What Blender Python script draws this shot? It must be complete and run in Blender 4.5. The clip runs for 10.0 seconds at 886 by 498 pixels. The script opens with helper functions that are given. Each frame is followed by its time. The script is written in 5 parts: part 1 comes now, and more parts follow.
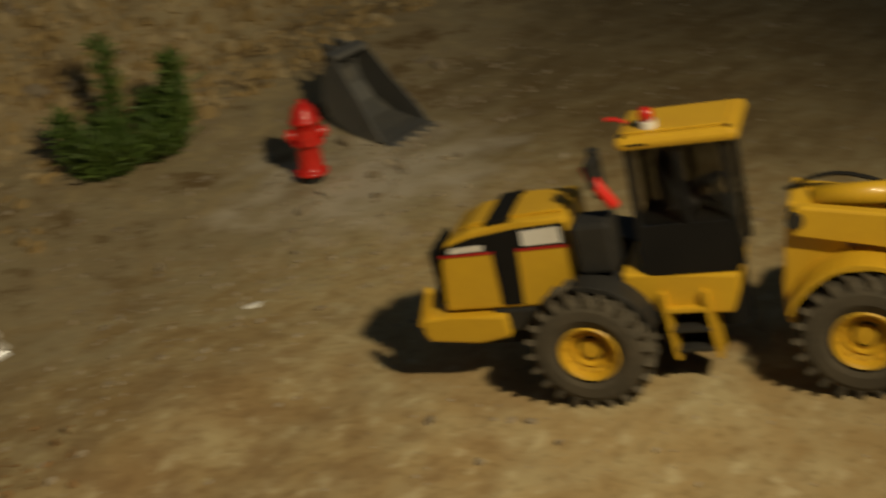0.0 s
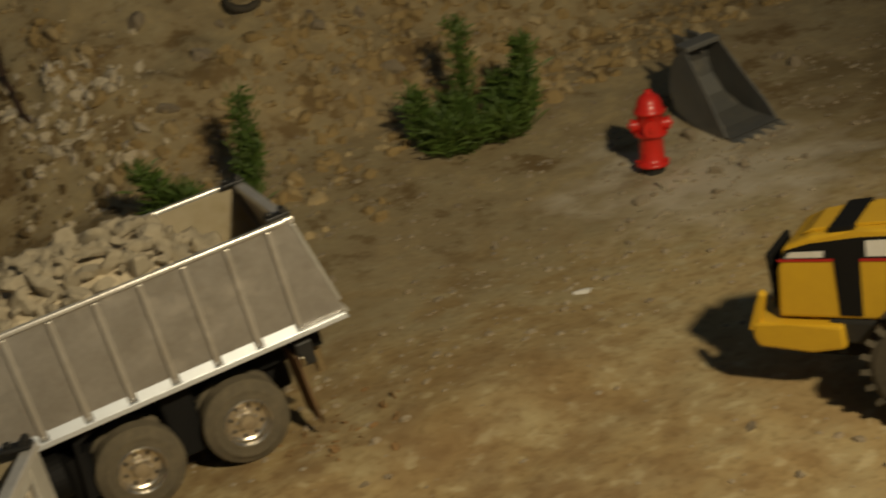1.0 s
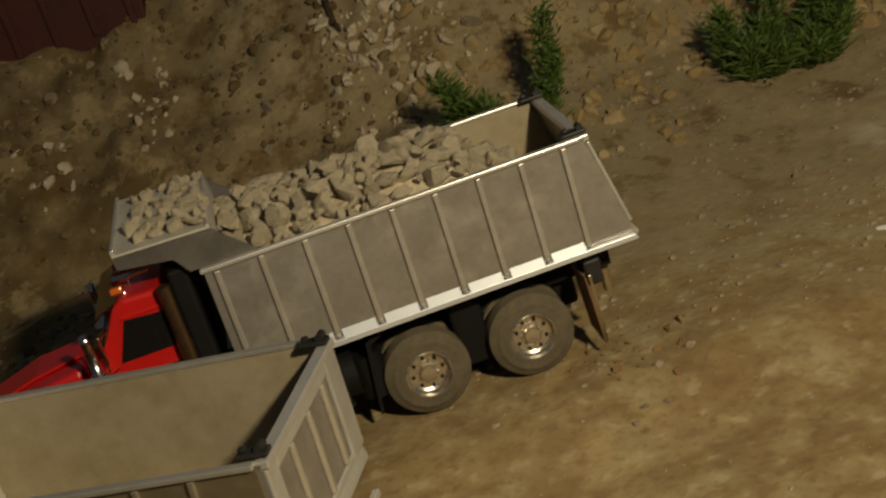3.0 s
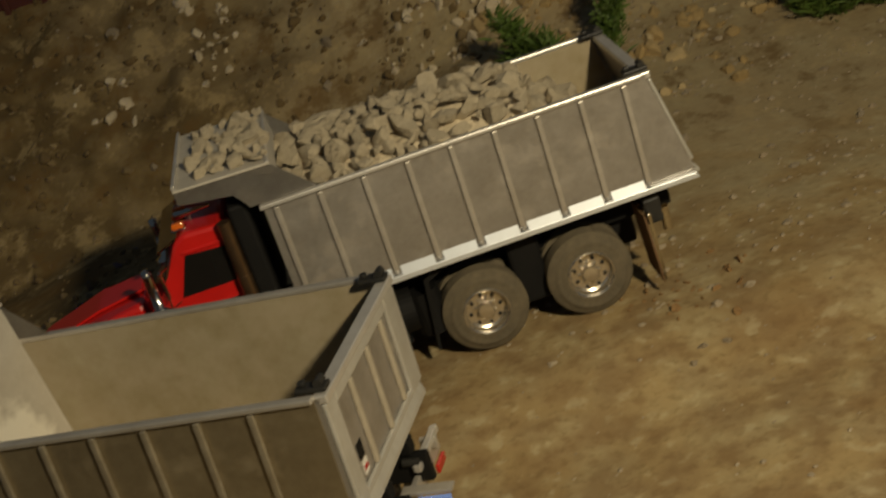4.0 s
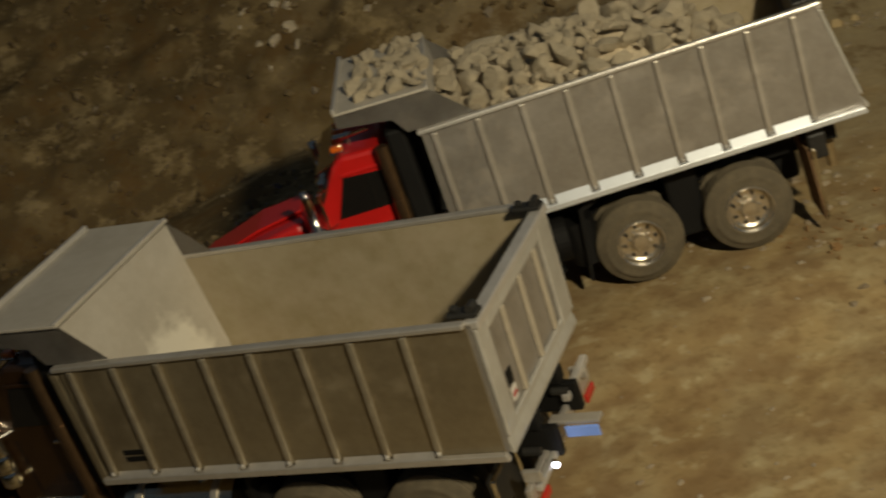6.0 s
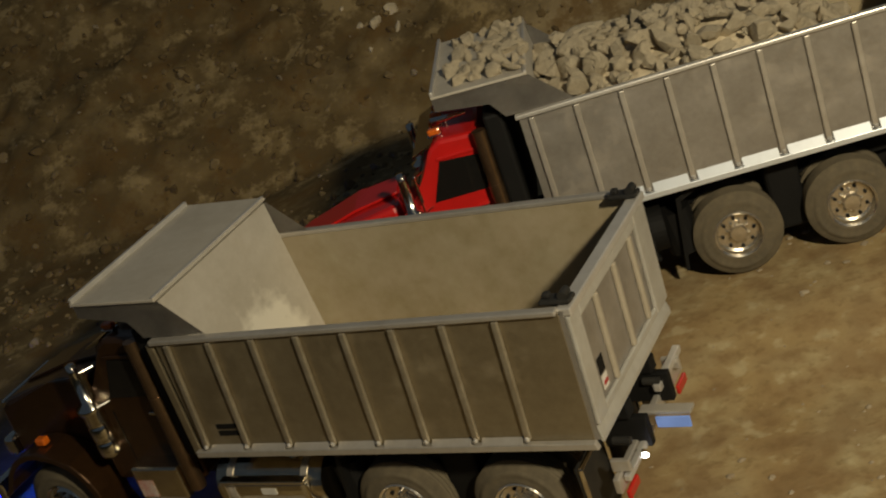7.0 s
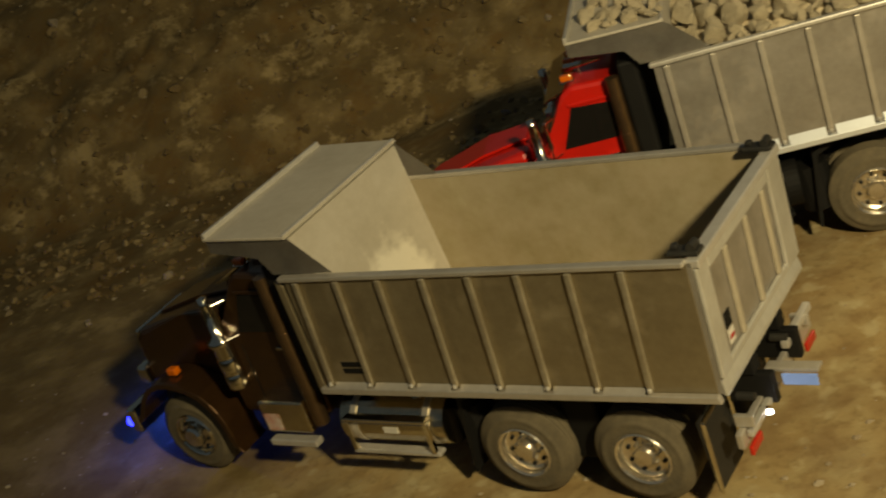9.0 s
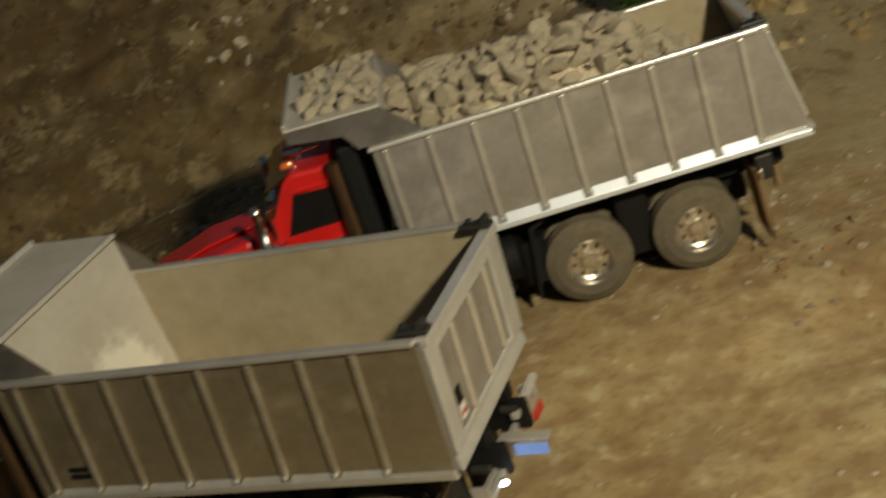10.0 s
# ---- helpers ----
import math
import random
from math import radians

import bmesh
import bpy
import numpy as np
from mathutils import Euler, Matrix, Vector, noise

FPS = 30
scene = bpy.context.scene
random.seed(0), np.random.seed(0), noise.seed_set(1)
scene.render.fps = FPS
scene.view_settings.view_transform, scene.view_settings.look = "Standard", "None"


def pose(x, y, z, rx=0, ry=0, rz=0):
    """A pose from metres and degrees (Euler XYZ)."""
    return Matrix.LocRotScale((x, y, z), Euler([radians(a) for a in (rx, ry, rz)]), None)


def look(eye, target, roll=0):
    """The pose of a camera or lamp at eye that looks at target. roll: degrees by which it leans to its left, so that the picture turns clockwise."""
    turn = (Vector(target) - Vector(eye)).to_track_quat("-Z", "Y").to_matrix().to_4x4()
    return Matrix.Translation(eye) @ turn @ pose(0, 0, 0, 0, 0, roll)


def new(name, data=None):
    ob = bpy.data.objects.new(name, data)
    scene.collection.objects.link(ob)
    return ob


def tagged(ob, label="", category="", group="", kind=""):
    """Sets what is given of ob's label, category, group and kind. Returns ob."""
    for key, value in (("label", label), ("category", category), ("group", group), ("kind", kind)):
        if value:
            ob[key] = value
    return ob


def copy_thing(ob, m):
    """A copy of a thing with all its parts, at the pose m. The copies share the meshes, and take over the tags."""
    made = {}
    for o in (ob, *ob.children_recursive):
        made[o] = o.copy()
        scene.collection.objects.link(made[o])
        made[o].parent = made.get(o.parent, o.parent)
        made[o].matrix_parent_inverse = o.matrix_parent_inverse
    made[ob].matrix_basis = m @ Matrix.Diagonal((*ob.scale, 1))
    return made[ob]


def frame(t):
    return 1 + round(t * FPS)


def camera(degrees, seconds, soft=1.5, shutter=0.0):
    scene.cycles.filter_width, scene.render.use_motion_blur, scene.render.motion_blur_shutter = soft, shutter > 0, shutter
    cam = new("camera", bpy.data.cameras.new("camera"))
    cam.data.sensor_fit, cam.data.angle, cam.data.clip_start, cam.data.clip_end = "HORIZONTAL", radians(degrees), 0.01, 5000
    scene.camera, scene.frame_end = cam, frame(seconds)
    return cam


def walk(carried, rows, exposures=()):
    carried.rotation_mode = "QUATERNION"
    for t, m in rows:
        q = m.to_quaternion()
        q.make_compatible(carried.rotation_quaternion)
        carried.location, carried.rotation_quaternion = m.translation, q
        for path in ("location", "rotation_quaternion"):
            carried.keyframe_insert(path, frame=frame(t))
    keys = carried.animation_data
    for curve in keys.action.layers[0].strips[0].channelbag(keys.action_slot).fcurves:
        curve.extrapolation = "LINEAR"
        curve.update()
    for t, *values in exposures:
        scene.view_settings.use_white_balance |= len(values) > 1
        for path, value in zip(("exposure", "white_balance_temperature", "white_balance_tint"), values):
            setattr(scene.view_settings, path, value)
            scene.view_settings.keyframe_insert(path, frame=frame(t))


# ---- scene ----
# ---------------------------------------------------------------- camera
EYE = (0.0, 0.0, 0.592)
cam = camera(36.18, 10.0, soft=2.0, shutter=0.7)


def aim(yaw, pitch, roll):
    """Camera pose from degrees: yaw to the left of +y, pitch up, lean."""
    return Matrix.Translation(EYE) @ pose(0, 0, 0, 90 + pitch, 0, yaw) @ pose(0, 0, 0, 0, 0, roll)


TURNS = [
    (0.0, -37.458, -24.580, -15.407), (0.5, -28.360, -22.048, -15.574), (1.0, -22.697, -21.212, -16.229),
    (1.5, -17.568, -20.605, -16.845), (2.0, -13.533, -19.877, -17.060), (3.3, -8.054, -21.464, -18.060),
    (3.5, -7.368, -21.794, -18.210), (4.0, -5.639, -22.660, -18.639), (4.5, -3.068, -24.236, -19.537),
    (5.0, -1.293, -24.600, -19.746), (5.5, 0.0, -24.065, -19.713), (6.0, 2.133, -23.381, -19.845),
    (6.2, 3.625, -22.906, -19.785), (7.3, 7.376, -22.821, -20.104), (7.5, 8.437, -23.011, -20.275),
    (8.0, 11.743, -22.513, -20.558), (8.5, 13.358, -22.186, -20.446), (9.0, 12.767, -22.960, -20.465),
    (9.5, 5.603, -24.022, -19.991), (10.0, -0.301, -23.371, -18.498)]
walk(cam, [(t, aim(a, b, c)) for t, a, b, c in TURNS], exposures=[
    (0.0, 0.08, 6700, 8), (1.0, 0.13, 6600, 8), (2.0, 0.06, 6500, 8), (3.5, 0.07, 6600, 8), (4.5, 0.1, 6500, 8), (5.5, 0.08, 6300, 7),
    (7.5, 0.25, 6300, 8), (8.5, 0.42, 7800, 0), (9.0, 0.45, 8000, -1), (9.5, 0.45, 7500, -4), (10.0, 0.5, 6000, 6)])

# ---------------------------------------------------------------- light
world = bpy.data.worlds.new("hall")
scene.world = world
world.use_nodes = True
world.node_tree.nodes["Background"].inputs["Color"].default_value = (0.58, 0.73, 0.92, 1)
world.node_tree.nodes["Background"].inputs["Strength"].default_value = 0.042

key = bpy.data.lights.new("work_lamp", "SPOT")
key.spot_size, key.spot_blend, key.shadow_soft_size = radians(98), 1.0, 0.040
key.energy, key.color = 70.0, (1.0, 0.845, 0.57)
new("work_lamp", key).matrix_world = look((0.50, -0.25, 0.95), (0.24, 1.58, 0.05))


# ---------------------------------------------------------------- materials
def mat(name, colour, rough=0.6, metal=0.0, other=None, scale=20.0, fine=150.0, bump=0.0, contrast=0.5, dust=0.0, coat=0.0, spec=0.5, islands=None):
    """A surface with blotches at one scale, grain at another, and settled dust if wished."""
    m = bpy.data.materials.new(name)
    m.use_nodes = True
    nt = m.node_tree
    nd, ln = nt.nodes, nt.links
    bs = nd["Principled BSDF"]
    other = other or tuple(c * 0.7 for c in colour)
    tc = nd.new("ShaderNodeTexCoord")
    big, small = nd.new("ShaderNodeTexNoise"), nd.new("ShaderNodeTexNoise")
    for n, s, d in ((big, scale, 6.0), (small, fine, 4.0)):
        n.inputs["Scale"].default_value, n.inputs["Detail"].default_value = s, d
        n.inputs["Roughness"].default_value = 0.65
        ln.new(tc.outputs["Object"], n.inputs["Vector"])
    add = nd.new("ShaderNodeMath")
    add.operation = "MULTIPLY_ADD"
    ln.new(small.outputs["Fac"], add.inputs[0])
    add.inputs[1].default_value = 0.45
    ln.new(big.outputs["Fac"], add.inputs[2])
    ramp = nd.new("ShaderNodeMapRange")
    ramp.inputs["From Min"].default_value, ramp.inputs["From Max"].default_value = 0.72 - contrast / 2, 0.72 + contrast / 2
    ln.new(add.outputs[0], ramp.inputs["Value"])
    mix = nd.new("ShaderNodeMix")
    mix.data_type = "RGBA"
    mix.inputs["A"].default_value, mix.inputs["B"].default_value = (*colour, 1), (*other, 1)
    ln.new(ramp.outputs["Result"], mix.inputs["Factor"])
    out = mix.outputs["Result"]
    if islands:
        geo, ir, im = nd.new("ShaderNodeNewGeometry"), nd.new("ShaderNodeMapRange"), nd.new("ShaderNodeMix")
        ln.new(geo.outputs["Random Per Island"], ir.inputs["Value"])
        ir.inputs["From Min"].default_value, ir.inputs["To Max"].default_value = 0.55, 0.75
        im.data_type = "RGBA"
        im.inputs["B"].default_value = (*islands, 1)
        ln.new(out, im.inputs["A"])
        ln.new(ir.outputs["Result"], im.inputs["Factor"])
        out = im.outputs["Result"]
    bs.inputs["Roughness"].default_value, bs.inputs["Metallic"].default_value = rough, metal
    bs.inputs["Specular IOR Level"].default_value = spec
    bs.inputs["Coat Weight"].default_value, bs.inputs["Coat Roughness"].default_value = coat, 0.12
    if dust:
        dn, dr, dm = nd.new("ShaderNodeTexNoise"), nd.new("ShaderNodeMapRange"), nd.new("ShaderNodeMix")
        dn.inputs["Scale"].default_value, dn.inputs["Detail"].default_value, dn.inputs["Roughness"].default_value = 34.0, 8.0, 0.7
        ln.new(tc.outputs["Object"], dn.inputs["Vector"])
        dr.inputs["From Min"].default_value, dr.inputs["From Max"].default_value = 0.75 - dust * 0.6, 1.0 - dust * 0.5
        dr.inputs["To Max"].default_value = min(1.0, dust * 1.3)
        ln.new(dn.outputs["Fac"], dr.inputs["Value"])
        dm.data_type = "RGBA"
        dm.inputs["B"].default_value = (0.40, 0.33, 0.23, 1)
        ln.new(out, dm.inputs["A"])
        ln.new(dr.outputs["Result"], dm.inputs["Factor"])
        out = dm.outputs["Result"]
        for socket, a, b in (("Roughness", rough, 0.85), ("Metallic", metal, 0.0)):
            r = nd.new("ShaderNodeMapRange")
            r.inputs["To Min"].default_value, r.inputs["To Max"].default_value = a, b
            ln.new(dr.outputs["Result"], r.inputs["Value"])
            ln.new(r.outputs["Result"], bs.inputs[socket])
    ln.new(out, bs.inputs["Base Color"])
    if bump:
        bp = nd.new("ShaderNodeBump")
        bp.inputs["Strength"].default_value, bp.inputs["Distance"].default_value = 0.6, bump
        ln.new(add.outputs[0], bp.inputs["Height"])
        ln.new(bp.outputs["Normal"], bs.inputs["Normal"])
    return m


def soil_material():
    m = bpy.data.materials.new("dry_soil")
    m.use_nodes = True
    nt = m.node_tree
    nd, ln = nt.nodes, nt.links
    bs = nd["Principled BSDF"]
    bs.inputs["Roughness"].default_value, bs.inputs["Specular IOR Level"].default_value = 0.93, 0.2
    tc = nd.new("ShaderNodeTexCoord")

    def tex(kind, scale, detail=6.0):
        n = nd.new(kind)
        n.inputs["Scale"].default_value = scale
        if "Detail" in n.inputs:
            n.inputs["Detail"].default_value = detail
        ln.new(tc.outputs["Object"], n.inputs["Vector"])
        return n

    def ramp(src, lo, hi, a=0.0, b=1.0):
        r = nd.new("ShaderNodeMapRange")
        r.inputs["From Min"].default_value, r.inputs["From Max"].default_value = lo, hi
        r.inputs["To Min"].default_value, r.inputs["To Max"].default_value = a, b
        ln.new(src, r.inputs["Value"])
        return r.outputs["Result"]

    def blend(fac, a, b):
        x = nd.new("ShaderNodeMix")
        x.data_type = "RGBA"
        ln.new(fac, x.inputs["Factor"])
        for s, v in (("A", a), ("B", b)):
            if isinstance(v, tuple):
                x.inputs[s].default_value = (*v, 1)
            else:
                ln.new(v, x.inputs[s])
        return x.outputs["Result"]

    wide, mid, grain = tex("ShaderNodeTexNoise", 3.2, 4), tex("ShaderNodeTexNoise", 17, 8), tex("ShaderNodeTexNoise", 120, 6)
    damp, grit, crumb = tex("ShaderNodeTexNoise", 7.5, 7), tex("ShaderNodeTexVoronoi", 95), tex("ShaderNodeTexNoise", 48, 9)
    c = blend(ramp(wide.outputs["Fac"], 0.38, 0.62), (0.43, 0.32, 0.155), (0.34, 0.24, 0.11))
    c = blend(ramp(mid.outputs["Fac"], 0.42, 0.66), c, (0.43, 0.345, 0.185))
    c = blend(ramp(damp.outputs["Fac"], 0.53, 0.67, 0.0, 0.40), c, (0.26, 0.16, 0.07))
    c = blend(ramp(grain.outputs["Fac"], 0.52, 0.74, 0.0, 0.5), c, (0.17, 0.115, 0.045))
    c = blend(ramp(crumb.outputs["Fac"], 0.54, 0.66, 0.0, 0.42), c, (0.25, 0.16, 0.065))
    c = blend(ramp(crumb.outputs["Fac"], 0.42, 0.33, 0.0, 0.5), c, (0.54, 0.46, 0.28))
    c = blend(ramp(grit.outputs["Distance"], 0.16, 0.05, 0.0, 0.55), c, (0.52, 0.45, 0.30))
    # churned reddish earth round the trucks
    churn, spot = tex("ShaderNodeTexNoise", 24, 8), nd.new("ShaderNodeVectorMath")
    spot.operation = "DISTANCE"
    ln.new(tc.outputs["Object"], spot.inputs[0])
    spot.inputs[1].default_value = (0.20, 0.88, 0.0)
    worn = nd.new("ShaderNodeMath")
    worn.operation = "MULTIPLY"
    ln.new(ramp(spot.outputs["Value"], 0.52, 0.22), worn.inputs[0])
    ln.new(ramp(churn.outputs["Fac"], 0.40, 0.60, 0.08, 0.58), worn.inputs[1])
    c = blend(worn.outputs[0], c, (0.20, 0.12, 0.055))
    # greyer gravelly strip towards the foot of the bank
    speck = tex("ShaderNodeTexVoronoi", 42)
    strip = nd.new("ShaderNodeSeparateXYZ")
    ln.new(tc.outputs["Object"], strip.inputs[0])
    wavy = nd.new("ShaderNodeMath")
    wavy.operation = "MULTIPLY_ADD"
    ln.new(mid.outputs["Fac"], wavy.inputs[0])
    wavy.inputs[1].default_value = 0.55
    ln.new(strip.outputs["Y"], wavy.inputs[2])
    c = blend(ramp(wavy.outputs[0], 1.42, 1.62, 0.0, 0.6), c, blend(ramp(speck.outputs["Distance"], 0.34, 0.22), (0.33, 0.265, 0.155), (0.54, 0.48, 0.34)))
    # darker brown at one end of the bank and its flank, with a ragged edge
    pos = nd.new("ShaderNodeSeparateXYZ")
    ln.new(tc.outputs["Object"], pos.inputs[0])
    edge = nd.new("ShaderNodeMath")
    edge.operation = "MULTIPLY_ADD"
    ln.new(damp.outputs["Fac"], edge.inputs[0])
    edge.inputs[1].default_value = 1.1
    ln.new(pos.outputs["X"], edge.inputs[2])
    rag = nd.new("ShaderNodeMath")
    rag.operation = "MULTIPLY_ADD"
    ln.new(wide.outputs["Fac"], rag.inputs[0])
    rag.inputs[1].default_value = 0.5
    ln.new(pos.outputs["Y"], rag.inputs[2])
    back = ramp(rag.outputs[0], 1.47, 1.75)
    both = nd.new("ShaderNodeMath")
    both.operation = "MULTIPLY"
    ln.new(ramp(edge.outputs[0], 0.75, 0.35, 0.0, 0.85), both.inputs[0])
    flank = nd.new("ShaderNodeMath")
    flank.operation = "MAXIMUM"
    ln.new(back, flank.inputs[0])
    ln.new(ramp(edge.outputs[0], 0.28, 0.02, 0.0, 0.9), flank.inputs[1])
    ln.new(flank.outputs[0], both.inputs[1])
    dark_soil = blend(ramp(mid.outputs["Fac"], 0.45, 0.62), (0.10, 0.064, 0.022), (0.20, 0.137, 0.055))
    c = blend(both.outputs[0], c, dark_soil)
    # shadow lying behind the loader, painted into the soil with the same dark tone
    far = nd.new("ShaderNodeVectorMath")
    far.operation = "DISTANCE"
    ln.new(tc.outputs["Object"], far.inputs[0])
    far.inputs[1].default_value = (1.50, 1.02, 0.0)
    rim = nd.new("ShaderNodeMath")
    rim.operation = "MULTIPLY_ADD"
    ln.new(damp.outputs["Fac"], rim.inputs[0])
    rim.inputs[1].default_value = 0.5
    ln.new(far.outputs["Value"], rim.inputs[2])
    c = blend(ramp(rim.outputs[0], 0.80, 0.66, 0.0, 0.5), c, dark_soil)
    # pale dusty patch round the hydrant
    near = nd.new("ShaderNodeVectorMath")
    near.operation = "DISTANCE"
    ln.new(tc.outputs["Object"], near.inputs[0])
    near.inputs[1].default_value = (0.90, 1.27, 0.0)
    lip = nd.new("ShaderNodeMath")
    lip.operation = "MULTIPLY_ADD"
    ln.new(mid.outputs["Fac"], lip.inputs[0])
    lip.inputs[1].default_value = 0.45
    ln.new(near.outputs["Value"], lip.inputs[2])
    c = blend(ramp(lip.outputs[0], 0.42, 0.27, 0.0, 0.8), c, (0.60, 0.53, 0.40))
    # broken earth on the bank: dark damp hollows and paler crusts
    lump = tex("ShaderNodeTexNoise", 13, 9)
    lump.inputs["Roughness"].default_value = 0.72
    for lo, hi, amount, tone in ((0.52, 0.60, 0.72, (0.15, 0.088, 0.030)), (0.46, 0.38, 0.5, (0.50, 0.38, 0.19))):
        hollow = nd.new("ShaderNodeMath")
        hollow.operation = "MULTIPLY"
        ln.new(ramp(lump.outputs["Fac"], lo, hi, 0.0, amount), hollow.inputs[0])
        ln.new(back, hollow.inputs[1])
        c = blend(hollow.outputs[0], c, tone)
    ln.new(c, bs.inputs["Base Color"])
    h = nd.new("ShaderNodeMath")
    h.operation = "MULTIPLY_ADD"
    ln.new(grain.outputs["Fac"], h.inputs[0])
    h.inputs[1].default_value = 0.35
    ln.new(mid.outputs["Fac"], h.inputs[2])
    bp = nd.new("ShaderNodeBump")
    bp.inputs["Strength"].default_value, bp.inputs["Distance"].default_value = 0.55, 0.0045
    ln.new(h.outputs[0], bp.inputs["Height"])
    ln.new(bp.outputs["Normal"], bs.inputs["Normal"])
    return m


def glow(name, colour, strength):
    m = bpy.data.materials.new(name)
    m.use_nodes = True
    bs = m.node_tree.nodes["Principled BSDF"]
    bs.inputs["Base Color"].default_value = (*colour, 1)
    bs.inputs["Emission Color"].default_value = (*colour, 1)
    bs.inputs["Emission Strength"].default_value = strength
    return m


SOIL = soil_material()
ROCK = mat("pale_rock", (0.68, 0.59, 0.43), 0.9, 0, (0.50, 0.41, 0.27), 3, 14, 0.06, 0.6)
DARK_CLOD = mat("dark_clod", (0.19, 0.13, 0.055), 0.95, 0, (0.10, 0.066, 0.026), 26, 160, 0.002, 0.5, islands=(0.33, 0.25, 0.13))
RUSTY_SOIL = mat("rusty_clod", (0.42, 0.25, 0.10), 0.95, 0, (0.30, 0.17, 0.065), 3, 14, 0.02, 0.5)
CLOD = mat("dry_clod", (0.41, 0.285, 0.122), 0.95, 0, (0.27, 0.19, 0.08), 26, 160, 0.002, 0.5, islands=(0.49, 0.39, 0.225))
STONE = mat("grey_stone", (0.38, 0.32, 0.225), 0.9, 0, (0.24, 0.18, 0.11), 40, 200, 0.002, 0.5)
ALU = mat("dusty_aluminium", (0.47, 0.445, 0.415), 0.42, 0.65, (0.32, 0.295, 0.26), 30, 170, 0.0007, 0.55, dust=0.38)
# the empty bed's sides carry the reflected ground's brown in their base colour
ALU_WARM = mat("ground_tinted_aluminium", (0.42, 0.355, 0.235), 0.40, 0.72, (0.27, 0.22, 0.14), 16, 120, 0.0006, 0.5, dust=0.34)
ALU_WARM_RIB = mat("warm_rib", (0.48, 0.43, 0.33), 0.40, 0.65, (0.34, 0.29, 0.21), 40, 160, 0.0005, 0.5, dust=0.34)
HEAD = mat("pale_headboard", (0.56, 0.52, 0.45), 0.55, 0.15, (0.44, 0.40, 0.33), 10, 110, 0.0003, 0.45, dust=0.35)
ALU_IN = mat("dusty_bed_lining", (0.44, 0.38, 0.26), 0.7, 0.25, (0.30, 0.24, 0.13), 9, 90, 0.0004, 0.45, dust=0.6)
ALU_BRIGHT = mat("bright_aluminium", (0.72, 0.70, 0.66), 0.34, 0.5, (0.55, 0.52, 0.48), 25, 160, 0.0002, 0.5, dust=0.2)
POLISH = mat("polished_rail", (0.82, 0.87, 0.94), 0.32, 0.5, (0.70, 0.73, 0.77), 30, 200, 0, 0.6)
ALU_RIB = mat("worn_rib", (0.62, 0.59, 0.54), 0.42, 0.6, (0.48, 0.44, 0.38), 30, 160, 0.0002, 0.5, dust=0.3)
ALU_GATE = mat("pale_gate_aluminium", (0.62, 0.61, 0.57), 0.45, 0.4, (0.46, 0.44, 0.39), 18, 130, 0.0004, 0.5, dust=0.3)
RIB_TAN = mat("dusty_tan_rib", (0.47, 0.42, 0.33), 0.6, 0.2, (0.38, 0.33, 0.25), 40, 180, 0.0003, 0.5)
CHROME = mat("chrome", (0.82, 0.78, 0.70), 0.11, 1.0, (0.6, 0.57, 0.5), 20, 200, 0, 0.6, dust=0.15)
def bare_patch(m, centre, radius):
    """A pale scuffed patch with a ragged edge, at one spot of the metal."""
    nt = m.node_tree
    nd, ln = nt.nodes, nt.links
    bs = nd["Principled BSDF"]
    old = bs.inputs["Base Color"].links[0].from_socket
    tc, far, rag, sm, mr, mx = (nd.new(k) for k in ("ShaderNodeTexCoord", "ShaderNodeVectorMath", "ShaderNodeTexNoise", "ShaderNodeMath", "ShaderNodeMapRange", "ShaderNodeMix"))
    far.operation, sm.operation, mx.data_type = "DISTANCE", "MULTIPLY_ADD", "RGBA"
    far.inputs[1].default_value = centre
    ln.new(tc.outputs["Object"], far.inputs[0])
    ln.new(tc.outputs["Object"], rag.inputs["Vector"])
    rag.inputs["Scale"].default_value, rag.inputs["Detail"].default_value = 55.0, 6.0
    ln.new(rag.outputs["Fac"], sm.inputs[0])
    sm.inputs[1].default_value = radius * 1.6
    ln.new(far.outputs["Value"], sm.inputs[2])
    mr.inputs["From Min"].default_value, mr.inputs["From Max"].default_value = radius * 1.95, radius * 1.45
    ln.new(sm.outputs[0], mr.inputs["Value"])
    ln.new(mr.outputs["Result"], mx.inputs["Factor"])
    ln.new(old, mx.inputs["A"])
    mx.inputs["B"].default_value = (0.78, 0.74, 0.64, 1)
    ln.new(mx.outputs["Result"], bs.inputs["Base Color"])


bare_patch(HEAD, (-0.230, 0.085, 0.142), 0.040)
RIM = mat("polished_rim", (0.84, 0.79, 0.70), 0.22, 0.9, (0.66, 0.60, 0.50), 60, 300, 0.0006, 0.5, dust=0.14)
RUBBER = mat("dusty_rubber", (0.085, 0.073, 0.052), 0.9, 0, (0.165, 0.135, 0.088), 60, 260, 0.0008, 0.7, spec=0.2)
RUBBER_DARK = mat("loader_rubber", (0.050, 0.044, 0.033), 0.9, 0, (0.10, 0.083, 0.057), 50, 220, 0.0008, 0.6, spec=0.2)
BLACK = mat("black_paint", (0.004, 0.004, 0.004), 0.7, 0, (0.008, 0.0075, 0.007), 20, 150, spec=0.25)
BLACK_PLASTIC = mat("black_plastic", (0.014, 0.014, 0.014), 0.5, 0, (0.032, 0.03, 0.026), 24, 160, spec=0.35)
RED = mat("red_paint", (0.62, 0.012, 0.01), 0.32, 0, (0.5, 0.012, 0.01), 16, 150, coat=0.5)
HYDRANT_RED = mat("hydrant_red", (0.72, 0.025, 0.015), 0.38, 0, (0.6, 0.02, 0.012), 30, 150, coat=0.3)
